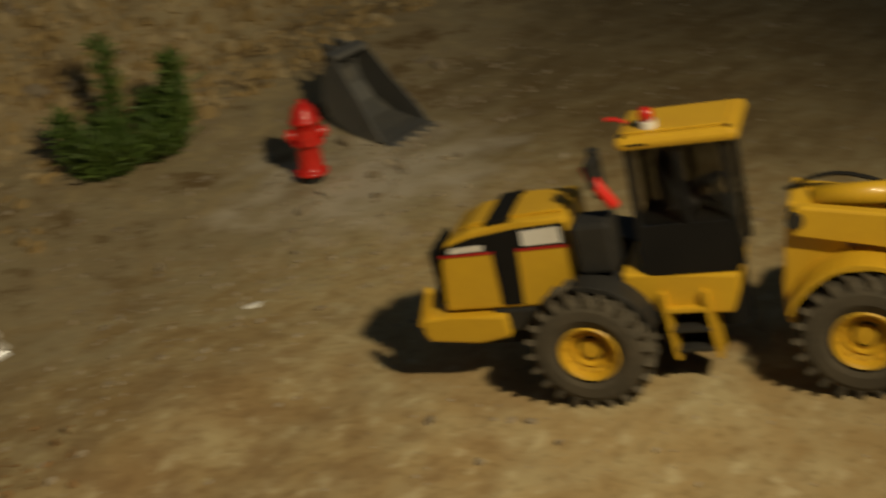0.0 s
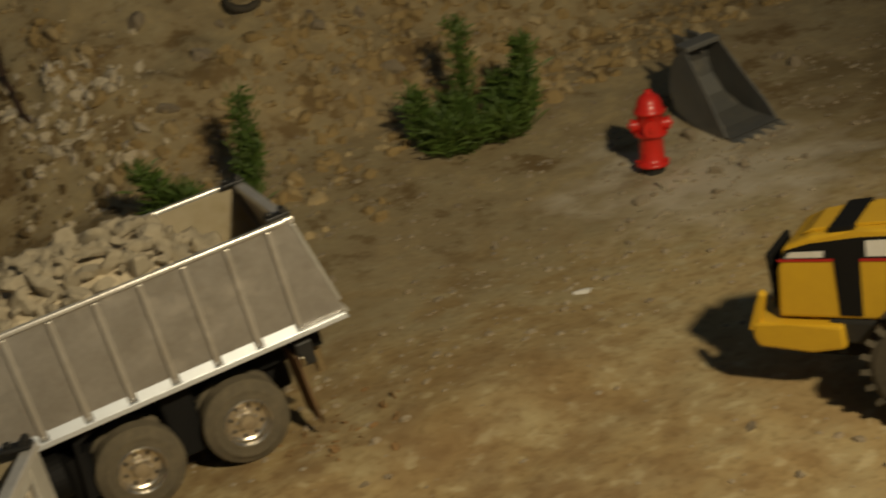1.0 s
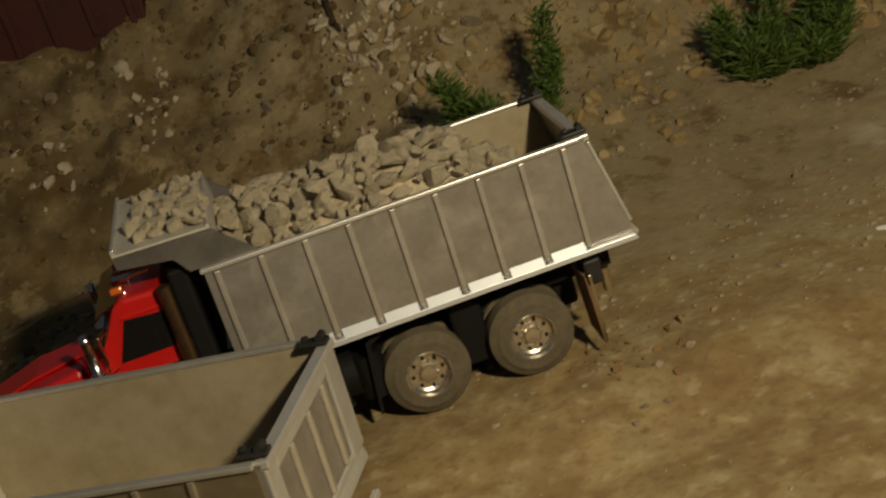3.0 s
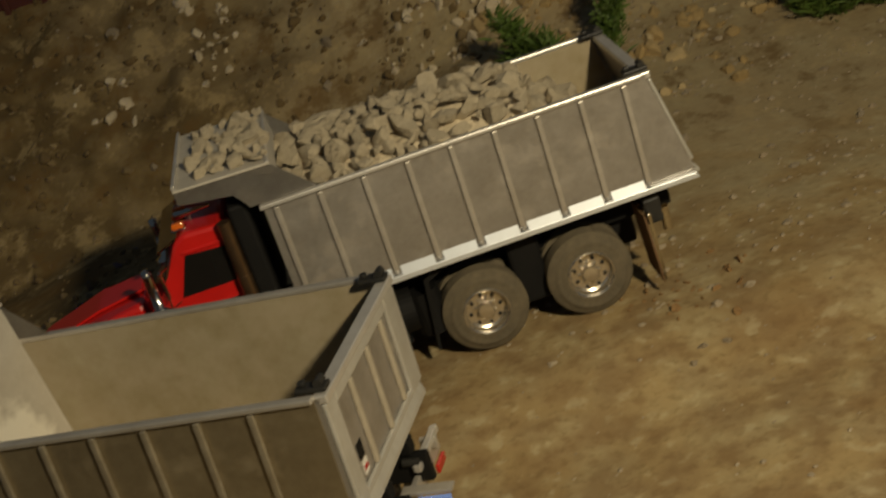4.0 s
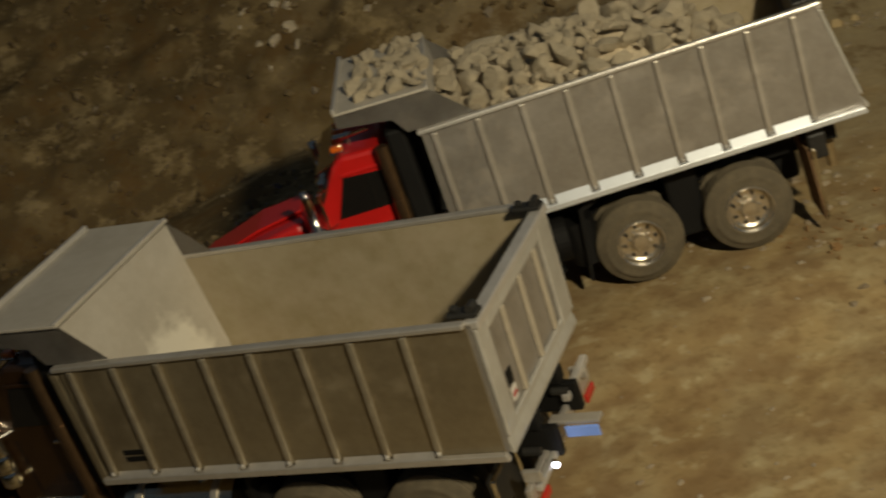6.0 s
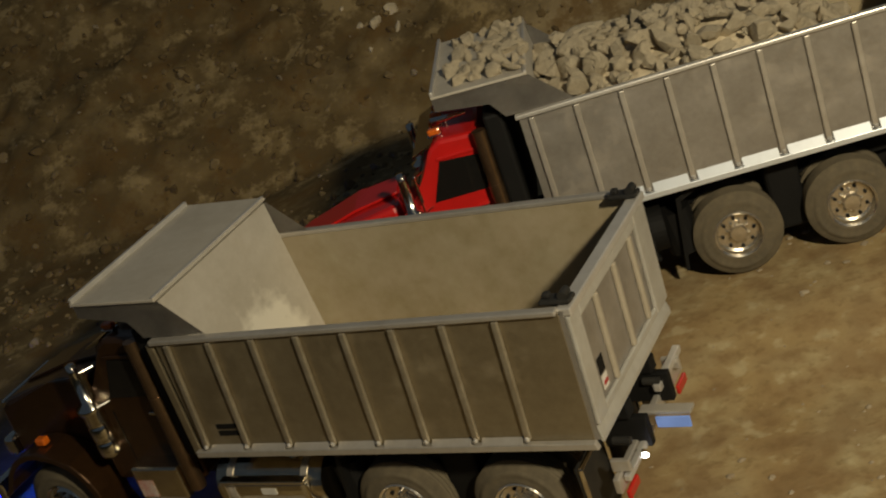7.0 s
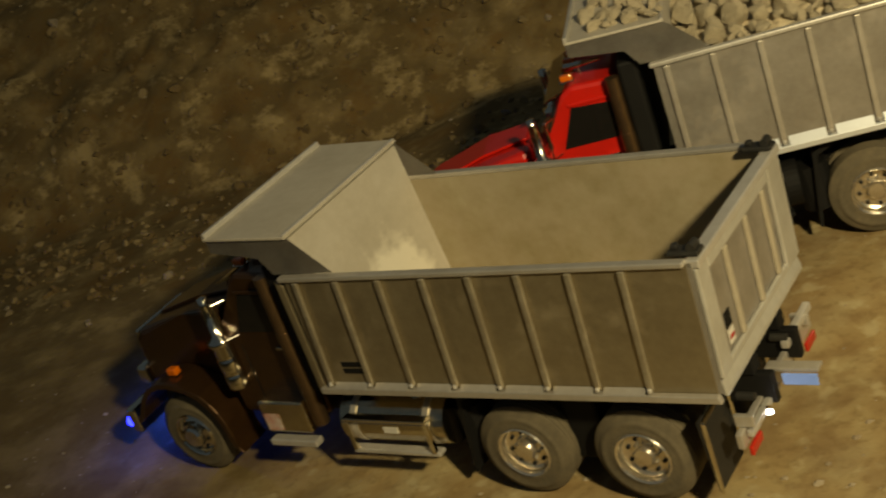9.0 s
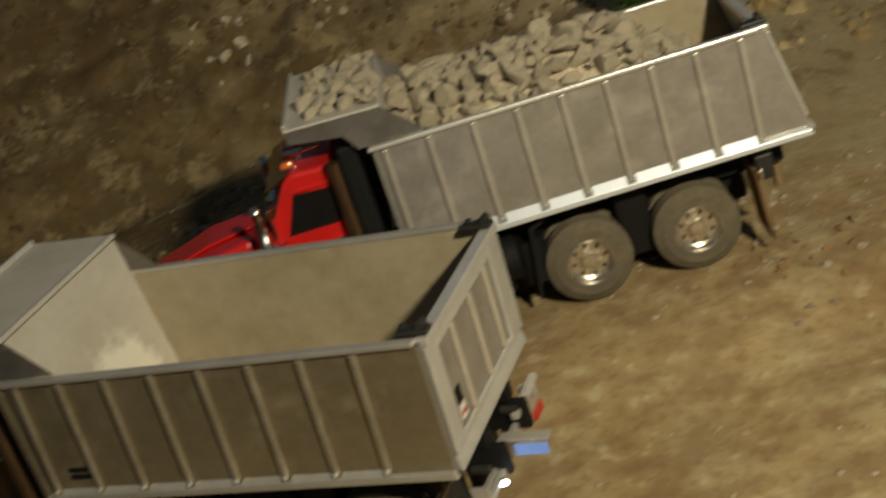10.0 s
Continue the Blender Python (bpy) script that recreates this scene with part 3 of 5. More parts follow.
def cab(truck, paint, bright, hood_z):
    """Conventional cab: hood, fenders, windscreen, doors, roof lights, steps and pipes."""
    y0, y1 = YC - 0.060, YC + 0.060
    bm = prism(B(), [(-0.382, 0.062), (-0.286, 0.062), (-0.286, 0.190), (-0.293, 0.198), (-0.328, 0.200), (-0.339, 0.193), (-0.362, 0.148), (-0.384, 0.142 + hood_z)], y0, y1, 0.004)
    body = part("cab", bm, paint, truck, "", True)
    body.data.polygons.foreach_set("use_smooth", [False] * len(body.data.polygons))
    bm = prism(B(), [(-0.505, 0.075), (-0.383, 0.075), (-0.383, 0.158 + hood_z), (-0.43, 0.152 + hood_z), (-0.492, 0.136 + hood_z), (-0.505, 0.126 + hood_z)], YC - 0.043, YC + 0.043, 0.006)
    hood = part("hood", bm, paint, truck)
    part("hood_ridge", prism(B(), [(x, z + hood_z) for x, z in ((-0.488, 0.1372), (-0.43, 0.1525), (-0.386, 0.1585), (-0.386, 0.1612), (-0.43, 0.155), (-0.486, 0.140))], YC - 0.016, YC + 0.016, 0.001), paint, hood)
    g = part("grille", box(B(), (-0.511, YC - 0.034, 0.072), (-0.5055, YC + 0.034, 0.130 + hood_z), 0.002), CHROME, hood, "chrome grille")
    for k in range(7):
        y = YC - 0.027 + k * 0.009
        part("grille_bar", box(B(), (-0.5125, y - 0.002, 0.076), (-0.5112, y + 0.002, 0.126 + hood_z)), BLACK, g)
    for s in (-1, 1):
        ys = YC + s * 0.0602
        win = [(-0.347, 0.145), (-0.297, 0.145), (-0.295, 0.178), (-0.332, 0.181)]
        part("side_window", prism(B(), win, min(ys, ys + s * 0.0006), max(ys, ys + s * 0.0006)), GLASS_DARK, body, "dark side window")
        part("door_seam", prism(B(), [(-0.352, 0.07), (-0.3512, 0.07), (-0.3512, 0.132), (-0.352, 0.132)], min(ys, ys + s * 0.0004), max(ys, ys + s * 0.0004)), BLACK, body)
        part("door_handle", box(B(), (-0.312, min(ys, ys + s * 0.003), 0.128), (-0.301, max(ys, ys + s * 0.003), 0.131), 0.0006), CHROME, body, "chrome door handle")
        part("drip_rail", box(B(), (-0.334, min(ys, ys + s * 0.002), 0.182), (-0.292, max(ys, ys + s * 0.002), 0.185), 0.0006), paint, body)
        # fender over the front wheel
        arc = [(-0.450 + 0.052 * math.cos(a), 0.044 + 0.058 * math.sin(a)) for a in [radians(v) for v in range(-8, 171, 12)]]
        arc = [(-0.386, 0.030)] + [(x + (0.006 if x > -0.42 else 0), z) for x, z in arc] + [(-0.508, 0.058)]
        inner = [(-0.450 + (x + 0.450) * 0.92, 0.041 + (z - 0.041) * 0.93) for x, z in arc[::-1]]
        a, b = sorted((YC + s * 0.044, YC + s * 0.078))
        part("fender", prism(B(), arc + inner, a, b, 0.0012), paint, truck)
        part("marker_lamp", box(B(), (-0.453, YC + s * 0.062 - 0.004, 0.102), (-0.442, YC + s * 0.062 + 0.004, 0.109), 0.0016), AMBER, truck, "orange marker lamp")
        # mirror
        bm = box(B(), (-0.3585, YC + s * 0.068 - 0.0018, 0.151), (-0.3552, YC + s * 0.068 + 0.0018, 0.177), 0.0008)
        tube(bm, [(-0.350, YC + s * 0.060, 0.176), (-0.357, YC + s * 0.070, 0.176), (-0.357, YC + s * 0.070, 0.142), (-0.350, YC + s * 0.060, 0.142)], 0.0009)
        part("mirror", bm, CHROME, body, "bright chrome side mirror")
        # exhaust stack behind the door
        bm = rod(B(), (-0.290, YC + s * 0.068, 0.06), (-0.290, YC + s * 0.068, 0.15), 0.0068, 18)
        rod(bm, (-0.290, YC + s * 0.068, 0.15), (-0.290, YC + s * 0.068, 0.201), 0.0062, 16)
        part("exhaust_pipe", bm, PIPE, truck, "dusty exhaust pipe, brown reflection in its colour", False)
        # air cleaner on the cowl
        bm = lathe(B(), [(0.0, 0.0), (0.0085, 0.0), (0.0095, 0.003), (0.0095, 0.014), (0.0088, 0.015), (0.0095, 0.016), (0.0095, 0.03), (0.0088, 0.031), (0.0095, 0.032), (0.0095, 0.042), (0.011, 0.044), (0.011, 0.048), (0.005, 0.052), (0.0042, 0.08), (0.0042, 0.088), (0.0, 0.089)], 24, Matrix.Translation((-0.368, YC + s * 0.066, 0.094)) @ UPRIGHT)
        part("air_cleaner", bm, CHROME, truck, "chrome air cleaner canister", True)
        # step box and tank under the cab
        a, b = sorted((YC + s * 0.045, YC + s * 0.078))
        sb = part("battery_box", box(B(), (-0.345, a, 0.055), (-0.296, b, 0.086), 0.002), TANK, truck, "bright metal step box")
        part("step", box(B(), (-0.345, min(YC + s * 0.071, YC + s * 0.081), 0.043), (-0.294, max(YC + s * 0.071, YC + s * 0.081), 0.049), 0.001), ALU_BRIGHT, sb)
        yl = YC + s * 0.0783
        part("box_label", box(B(), (-0.342, min(yl, yl + s * 0.0004), 0.058), (-0.326, max(yl, yl + s * 0.0004), 0.074)), mat_label, sb, "faded red and white label")
        tank = part("fuel_tank", rod(B(), (-0.262, YC + s * 0.056, 0.062), (-0.160, YC + s * 0.056, 0.062), 0.021, 28), TANK if bright else BLACK, truck, "bright polished metal fuel tank" if bright else "black fuel tank", False)
        for x in (-0.248, -0.176):
            part("tank_strap", rod(B(), (x - 0.003, YC + s * 0.056, 0.062), (x + 0.003, YC + s * 0.056, 0.062), 0.0218, 28), ALU_RIB if bright else BLACK_PLASTIC, tank)
        a, b = sorted((YC + s * 0.071, YC + s * 0.080))
        part("tank_step", box(B(), (-0.256, a, 0.0395), (-0.170, b, 0.0435), 0.001), ALU_BRIGHT if bright else BLACK, tank)
        part("tank_step", box(B(), (-0.254, min(YC + s * 0.0735, YC + s * 0.0825), 0.0720), (-0.172, max(YC + s * 0.0735, YC + s * 0.0825), 0.0750), 0.0008), TANK if bright else BLACK, tank)
        for x in (-0.254, -0.176):
            part("step_hanger", box(B(), (x, min(YC + s * 0.0775, YC + s * 0.0815), 0.0437), (x + 0.004, max(YC + s * 0.0775, YC + s * 0.0815), 0.0718), 0.0006), CHROME if bright else BLACK, tank)
        part("filler_cap", rod(B(), (-0.190, YC + s * 0.056, 0.082), (-0.190, YC + s * 0.056, 0.0865), 0.006, 16), CHROME if bright else BLACK, tank)
        if bright:
            part("tank_plate", box(B(), (-0.219, min(YC + s * 0.0768, YC + s * 0.0776), 0.0590), (-0.205, max(YC + s * 0.0768, YC + s * 0.0776), 0.0645)), WHITE, tank, "small white plate")
        a, b = sorted((YC + s * 0.034, YC + s * 0.05))
        part("headlamp", box(B(), (-0.513, a, 0.082), (-0.500, b, 0.100), 0.003), CHROME, truck, "chrome headlamp housing")
    # windscreen
    bm = B()
    c0, c1 = Vector((-0.3412, 0, 0.1915)), Vector((-0.3615, 0, 0.149))
    off = Vector((-0.0028, 0, 0.0013))
    for p, q in ((y0 + 0.008, YC - 0.0015), (YC + 0.0015, y1 - 0.008)):
        vs = [bm.verts.new((c.x + off.x * k, y, c.z + off.z * k)) for k in (0.5, 1) for c, y in ((c0, p), (c0, q), (c1, q), (c1, p))]
        bm.faces.new(vs[4:])
        bm.faces.new(vs[:4][::-1])
        for i in range(4):
            bm.faces.new((vs[i], vs[(i + 1) % 4], vs[4 + (i + 1) % 4], vs[4 + i]))
    part("windscreen", bm, GLASS_DARK, body, "dark split windscreen")
    part("rear_window", box(B(), (-0.2858, YC - 0.035, 0.145), (-0.2852, YC + 0.035, 0.182)), GLASS_DARK, body)
    part("sun_visor", prism(B(), [(-0.333, 0.1985), (-0.354, 0.190), (-0.354, 0.1885), (-0.336, 0.1945)], y0 + 0.003, y1 - 0.003), CHROME, body, "chrome sun visor")
    for k in range(5):
        y = YC - 0.044 + 0.022 * k
        bm = box(B(), (-0.336, y - 0.0035, 0.2010), (-0.325, y + 0.0035, 0.2063), 0.0015)
        lamp = part("roof_lamp", bm, AMBER, body, "amber roof marker lamp")
        part("lamp_base", box(B(), (-0.337, y - 0.0042, 0.1992), (-0.324, y + 0.0042, 0.2012), 0.0005), CHROME, lamp)
    for y in (YC - 0.03, YC + 0.03):
        bm = rod(B(), (-0.332, y, 0.208), (-0.300, y, 0.208), 0.0036, 14, 0.0016)
        rod(bm, (-0.32, y, 0.1985), (-0.32, y, 0.207), 0.001, 8)
        part("air_horn", bm, CHROME, body, "chrome air horn")
    bm = box(B(), (-0.528, YC - 0.07, 0.040), (-0.518, YC + 0.07, 0.066), 0.002)
    part("bumper", bm, CHROME, truck, "chrome front bumper")


def chassis(truck):
    for s in (-1, 1):
        a, b = sorted((YC + s * 0.024, YC + s * 0.031))
        part("frame_rail", box(B(), (-0.515, a, 0.064), (0.095, b, 0.088), 0.001), BLACK, truck, "black chassis rail")
        a, b = sorted((YC + s * 0.030, YC + s * 0.034))
        part("leaf_spring", prism(B(), [(-0.115, 0.060), (-0.05, 0.051), (0.015, 0.060), (0.015, 0.066), (-0.05, 0.060), (-0.115, 0.066)], a, b), BLACK, truck)
        part("subframe", box(B(), (-0.245, min(YC + s * 0.022, YC + s * 0.034), 0.089), (0.085, max(YC + s * 0.022, YC + s * 0.034), 0.1005), 0.001), BLACK, truck)
    for x in (0.0, -0.1, -0.45):
        bm = rod(B(), (x, 0.022, 0.0392), (x, YF - 0.035, 0.0392), 0.006, 14)
        if x > -0.2:
            bmesh.ops.create_icosphere(bm, subdivisions=2, radius=0.015, matrix=Matrix.Translation((x, YC, 0.044)))
        part("axle", bm, BLACK, truck)
    for x in (-0.3, -0.2, 0.05):
        part("cross_member", box(B(), (x - 0.004, YC - 0.024, 0.066), (x + 0.004, YC + 0.024, 0.086)), BLACK, truck)
    # black block added under the bed to deepen the shade there
    part("driveline", box(B(), (-0.262, 0.056, 0.030), (0.060, YF + YB - 0.056, 0.0635), 0.004), BLACK, truck, "black block added to darken the underside")
    # unseen black pieces that keep lamp light out from between the wheels
    for s in (-1, 1):
        a, b = sorted((YC + s * 0.030, YC + s * 0.068))
        part("air_tank", rod(B(), (-0.150, YC + s * 0.045, 0.072), (-0.146 + 0.0, YC + s * 0.045, 0.030), 0.016, 16), BLACK, truck)
        part("wheel_guard", prism(B(), [(-0.152, 0.018), (-0.149, 0.018), (-0.141, 0.085), (-0.118, 0.096), (0.0, 0.098), (0.048, 0.092), (0.048, 0.095), (0.0, 0.1015), (-0.12, 0.1005), (-0.145, 0.088)], a, b), BLACK, truck, "black sheet added to shade the wheel bay")
        part("brake_box", box(B(), (-0.066, min(YC + s * 0.03, YC + s * 0.052), 0.024), (-0.036, max(YC + s * 0.03, YC + s * 0.052), 0.094), 0.003), BLACK, truck)
    # black block added for the shade in the gap between cab and bed
    part("hydraulic_tank", box(B(), (-0.2835, YB + 0.012, 0.092), (-0.266, YF - 0.012, 0.212), 0.003), BLACK, truck, "black block for the shaded gap behind the cab")
    part("gearbox", box(B(), (-0.40, YC - 0.02, 0.036), (-0.29, YC + 0.02, 0.074), 0.006), BLACK, truck)
    rear, steer = road_wheel(True), road_wheel(False, True)
    for k, (w, x) in enumerate(((rear, 0.0), (rear, -0.1), (steer, -0.45))):
        for side in (0, 1):
            m = pose(x, 0.001, 0.0392, 0, 17 * k) if side == 0 else pose(x, YF + YB - 0.001, 0.0392, 0, 23 * k, 180)
            o = again(w, m, truck)
    for w in (rear, steer):
        for o in (*w.children_recursive, w):
            bpy.data.objects.remove(o)


def rear_gear(truck, lit):
    """Rear bumper bar with lamps, hitch plate and mudflaps."""
    for s in (-1, 1):
        low = 0.024 if lit else 0.014
        a, b = sorted((YC + s * 0.036, YC + s * 0.081))
        flap = part("mudflap", prism(B(), [(0.060, low), (0.0615, low), (0.0585, 0.082), (0.057, 0.082)], a, b), BLACK_PLASTIC if lit else FLAP, truck, "black rubber mudflap" if lit else "dusty tan mudflap")
        part("flap_hanger", tube(B(), [(0.062, a, low), (0.062, a, 0.082), (0.062, b, 0.082), (0.062, b, low)], 0.0015, 6), CHROME, flap)
    if lit:
        bar = part("rear_bumper", box(B(), (0.080, YB + 0.006, 0.058), (0.085, YF - 0.006, 0.070), 0.001), ALU_RIB, truck, "worn metal rear bumper bar")
        part("upper_bar", box(B(), (0.084, YC + 0.018, 0.076), (0.090, YF - 0.010, 0.082), 0.001), ALU_BRIGHT, bar)
        part("lower_bar", box(B(), (0.086, YB + 0.012, 0.064), (0.091, YC - 0.012, 0.069), 0.001), ALU_BRIGHT, bar)
        for y in (YB + 0.010, YF - 0.030):
            part("tail_lamp", box(B(), (0.0852, y, 0.050), (0.0885, y + 0.020, 0.0575), 0.0012), RED_LENS, bar, "red tail lamp")
            part("lamp_bracket", box(B(), (0.078, y + 0.004, 0.0705), (0.092, y + 0.008, 0.080), 0.001), ALU_RIB, bar)
        part("hitch_plate", box(B(), (0.0855, YC - 0.020, 0.0825), (0.124, YC - 0.010, 0.0855), 0.0008), ALU_RIB, bar, "worn step plate")
        part("hitch_lamp", box(B(), (0.098, YC - 0.0225, 0.0735), (0.123, YC - 0.0205, 0.0822), 0.0005), glow("pale_blue_lamp", (0.16, 0.26, 0.60), 0.22), bar, "lit pale blue lamp strip")
        lens = B()
        bmesh.ops.create_icosphere(lens, subdivisions=2, radius=0.0019, matrix=Matrix.Translation((0.0925, 0.028, 0.0645)))
        part("reversing_lamp", lens, WHITE_LED, bar, "lit white lamp", True)
        part("lamp_housing", rod(B(), (0.086, 0.028, 0.0645), (0.0915, 0.028, 0.0645), 0.0045, 16), CHROME, bar)
        for y in (0.020, 0.044, 0.092):
            part("air_coupling", rod(B(), (0.076, y, 0.083), (0.089, y, 0.083), 0.003, 12), BLACK_PLASTIC, bar)
    else:
        bar = part("rear_bumper", box(B(), (0.076, YC - 0.05, 0.064), (0.082, YC + 0.05, 0.074), 0.001), BLACK, truck, "black rear bar")
        for y in (YB + 0.006, YF - 0.02):
            part("lamp_bracket", box(B(), (0.060, y, 0.070), (0.076, y + 0.008, 0.094), 0.002), BLACK_PLASTIC, bar)
            part("tail_lamp", rod(B(), (0.078, y + 0.004, 0.060), (0.078, y + 0.004, 0.082), 0.0045, 14), CHROME, bar, "chrome tail lamp")
    part("hoist", rod(B(), (-0.14, YC, 0.06), (-0.20, YC, 0.102), 0.008, 16), BLACK, truck)


mat_label = mat("faded_label", (0.5, 0.2, 0.15), 0.6, 0, (0.62, 0.55, 0.48), 90, 300, 0, 0.3)

empty_truck = thing("dump_truck", pose(-0.1016, 0.8134, 0.0, 0, 0, -26.24), "bronze model dump truck with empty dusty aluminium bed", "dump truck", "dump trucks on the yard")
dump_bed(empty_truck, 0.0835, -0.003, RIBS_EMPTY, 0.0025, True)
cab(empty_truck, BRONZE, True, 0.0)
chassis(empty_truck)
rear_gear(empty_truck, True)
for yy in (YC - 0.064, YC + 0.064):
    bm = B()
    bmesh.ops.create_icosphere(bm, subdivisions=2, radius=0.006, matrix=Matrix.Translation((-0.5315, yy, 0.050)))
    part("driving_lamp", bm, BLUE_LED, empty_truck, "lit blue lamp", True)

for yy, watt in ((YC - 0.050, 0.05), (YC + 0.03, 0.15)):
    beam = bpy.data.lights.new("driving_lamp_beam", "POINT")
    beam.energy, beam.color, beam.shadow_soft_size = watt, (0.0, 0.05, 1.0), 0.008
    new("driving_lamp_beam", beam).location = empty_truck.matrix_world @ Vector((-0.575, yy, 0.040))

loaded_truck = thing("dump_truck", pose(0.2274, 1.0855, 0.0218, 0, 0, -3.96), "red model dump truck, bed loaded with pale rock", "dump truck", "dump trucks on the yard")
dump_bed(loaded_truck, 0.085, 0.024, RIBS_LOADED, 0.0, False)
cab(loaded_truck, RED, False, -0.012)
chassis(loaded_truck)
rear_gear(loaded_truck, False)


# ---------------------------------------------------------------- rocks
def rock_mesh(seed, sub=2):
    rnd = random.Random(seed)
    bm = B()
    bmesh.ops.create_icosphere(bm, subdivisions=sub, radius=1.0)
    st = [rnd.uniform(1.0, 1.35), rnd.uniform(0.9, 1.15), rnd.uniform(0.7, 1.0)]
    cuts = [(Vector((rnd.gauss(0, 1), rnd.gauss(0, 1), rnd.gauss(0, 1))).normalized(), rnd.uniform(0.40, 0.74)) for _ in range(10)]
    for v in bm.verts:
        p = v.co.copy()
        for n, d in cuts:
            k = p.dot(n)
            if k > d:
                p -= n * (k - d)
        p *= 1 + 0.07 * noise.noise(p * 2.3 + Vector((seed, 0, 0)))
        v.co = Vector((p.x * st[0], p.y * st[1], p.z * st[2]))
    me = bpy.data.meshes.new("rock")
    bm.to_mesh(me)
    bm.free()
    return me


ROCKS = [rock_mesh(s) for s in range(14)]
PALE = [me.copy() for me in ROCKS]
ORANGE = [me.copy() for me in ROCKS]
for me in ORANGE:
    me.materials.append(RUSTY_SOIL)
for me in ROCKS:
    me.materials.append(STONE)
for me in PALE:
    me.materials.append(ROCK)


def load_rocks():
    """The heap of broken rock in the loaded bed."""
    rnd = random.Random(5)
    base = loaded_truck.matrix_world
    heap = B()
    nx, ny = 40, 16
    grid = []
    for i in range(nx + 1):
        for j in range(ny + 1):
            x = -0.226 + 0.29 * i / nx
            y = YB + 0.0045 + (BW - 0.009) * j / ny
            z = heap_z(x, y) - 0.009 + 0.004 * noise.noise((x * 60, y * 60, 2))
            grid.append(heap.verts.new((x, y, max(z, ZB + 0.0095))))
    for i in range(nx):
        for j in range(ny):
            a = i * (ny + 1) + j
            heap.faces.new((grid[a], grid[a + 1], grid[a + ny + 2], grid[a + ny + 1]))
    o = part("rubble", heap, ROCK)
    o.matrix_world = base
    tagged(o, "pale crushed rubble filling the truck bed", "rubble", kind="stuff")
    made = 0
    spots = []
    while made < 290:
        x, y = rnd.uniform(-0.300, 0.050), rnd.uniform(YB + 0.01, YF - 0.01)
        r = rnd.choice((0.005, 0.006, 0.008, 0.010, 0.012, 0.014, 0.017)) * rnd.uniform(0.85, 1.15)
        if y - r < YB + 0.002 or y + r > YF - 0.002 or any((x - a) ** 2 + (y - b) ** 2 < (0.58 * (r + c)) ** 2 for a, b, c in spots):
            made += 0.02
            continue
        if x < -0.236:
            r = min(r * 0.85, 0.0095)
        spots.append((x, y, r))
        made += 1
        o = new("rock", rnd.choice(PALE))
        o.matrix_world = base @ Matrix.Translation((x, y, heap_z(x, y) + r * 0.02)) @ Euler((rnd.gauss(0, 0.5), rnd.gauss(0, 0.5), rnd.uniform(0, 6.28))).to_matrix().to_4x4() @ Matrix.Diagonal((r * 1.1, r, r * 0.95, 1))
        tagged(o, "pale angular broken rock lying in the truck bed", "rock", "rocks in the truck bed")
    o = new("rock", PALE[3])
    o.matrix_world = base @ pose(-0.182, YF - 0.036, 0.223, 8, 4, 6) @ Matrix.Diagonal((0.027, 0.014, 0.0105, 1))
    tagged(o, "long flat pale rock on top of the load", "rock", "rocks in the truck bed")


def heap_z(x, y):
    if x < -0.236:
        return 0.2466
    u = (x + 0.12) / 0.16
    crest = 0.209 + 0.019 * math.exp(-u * u) * (1 - ((y - YC) / (BW / 2)) ** 2) - 0.05 * step((x + 0.03) / 0.09)
    return crest - 0.010 * ((y - YC) / (BW / 2)) ** 2 * (y < YC)


load_rocks()


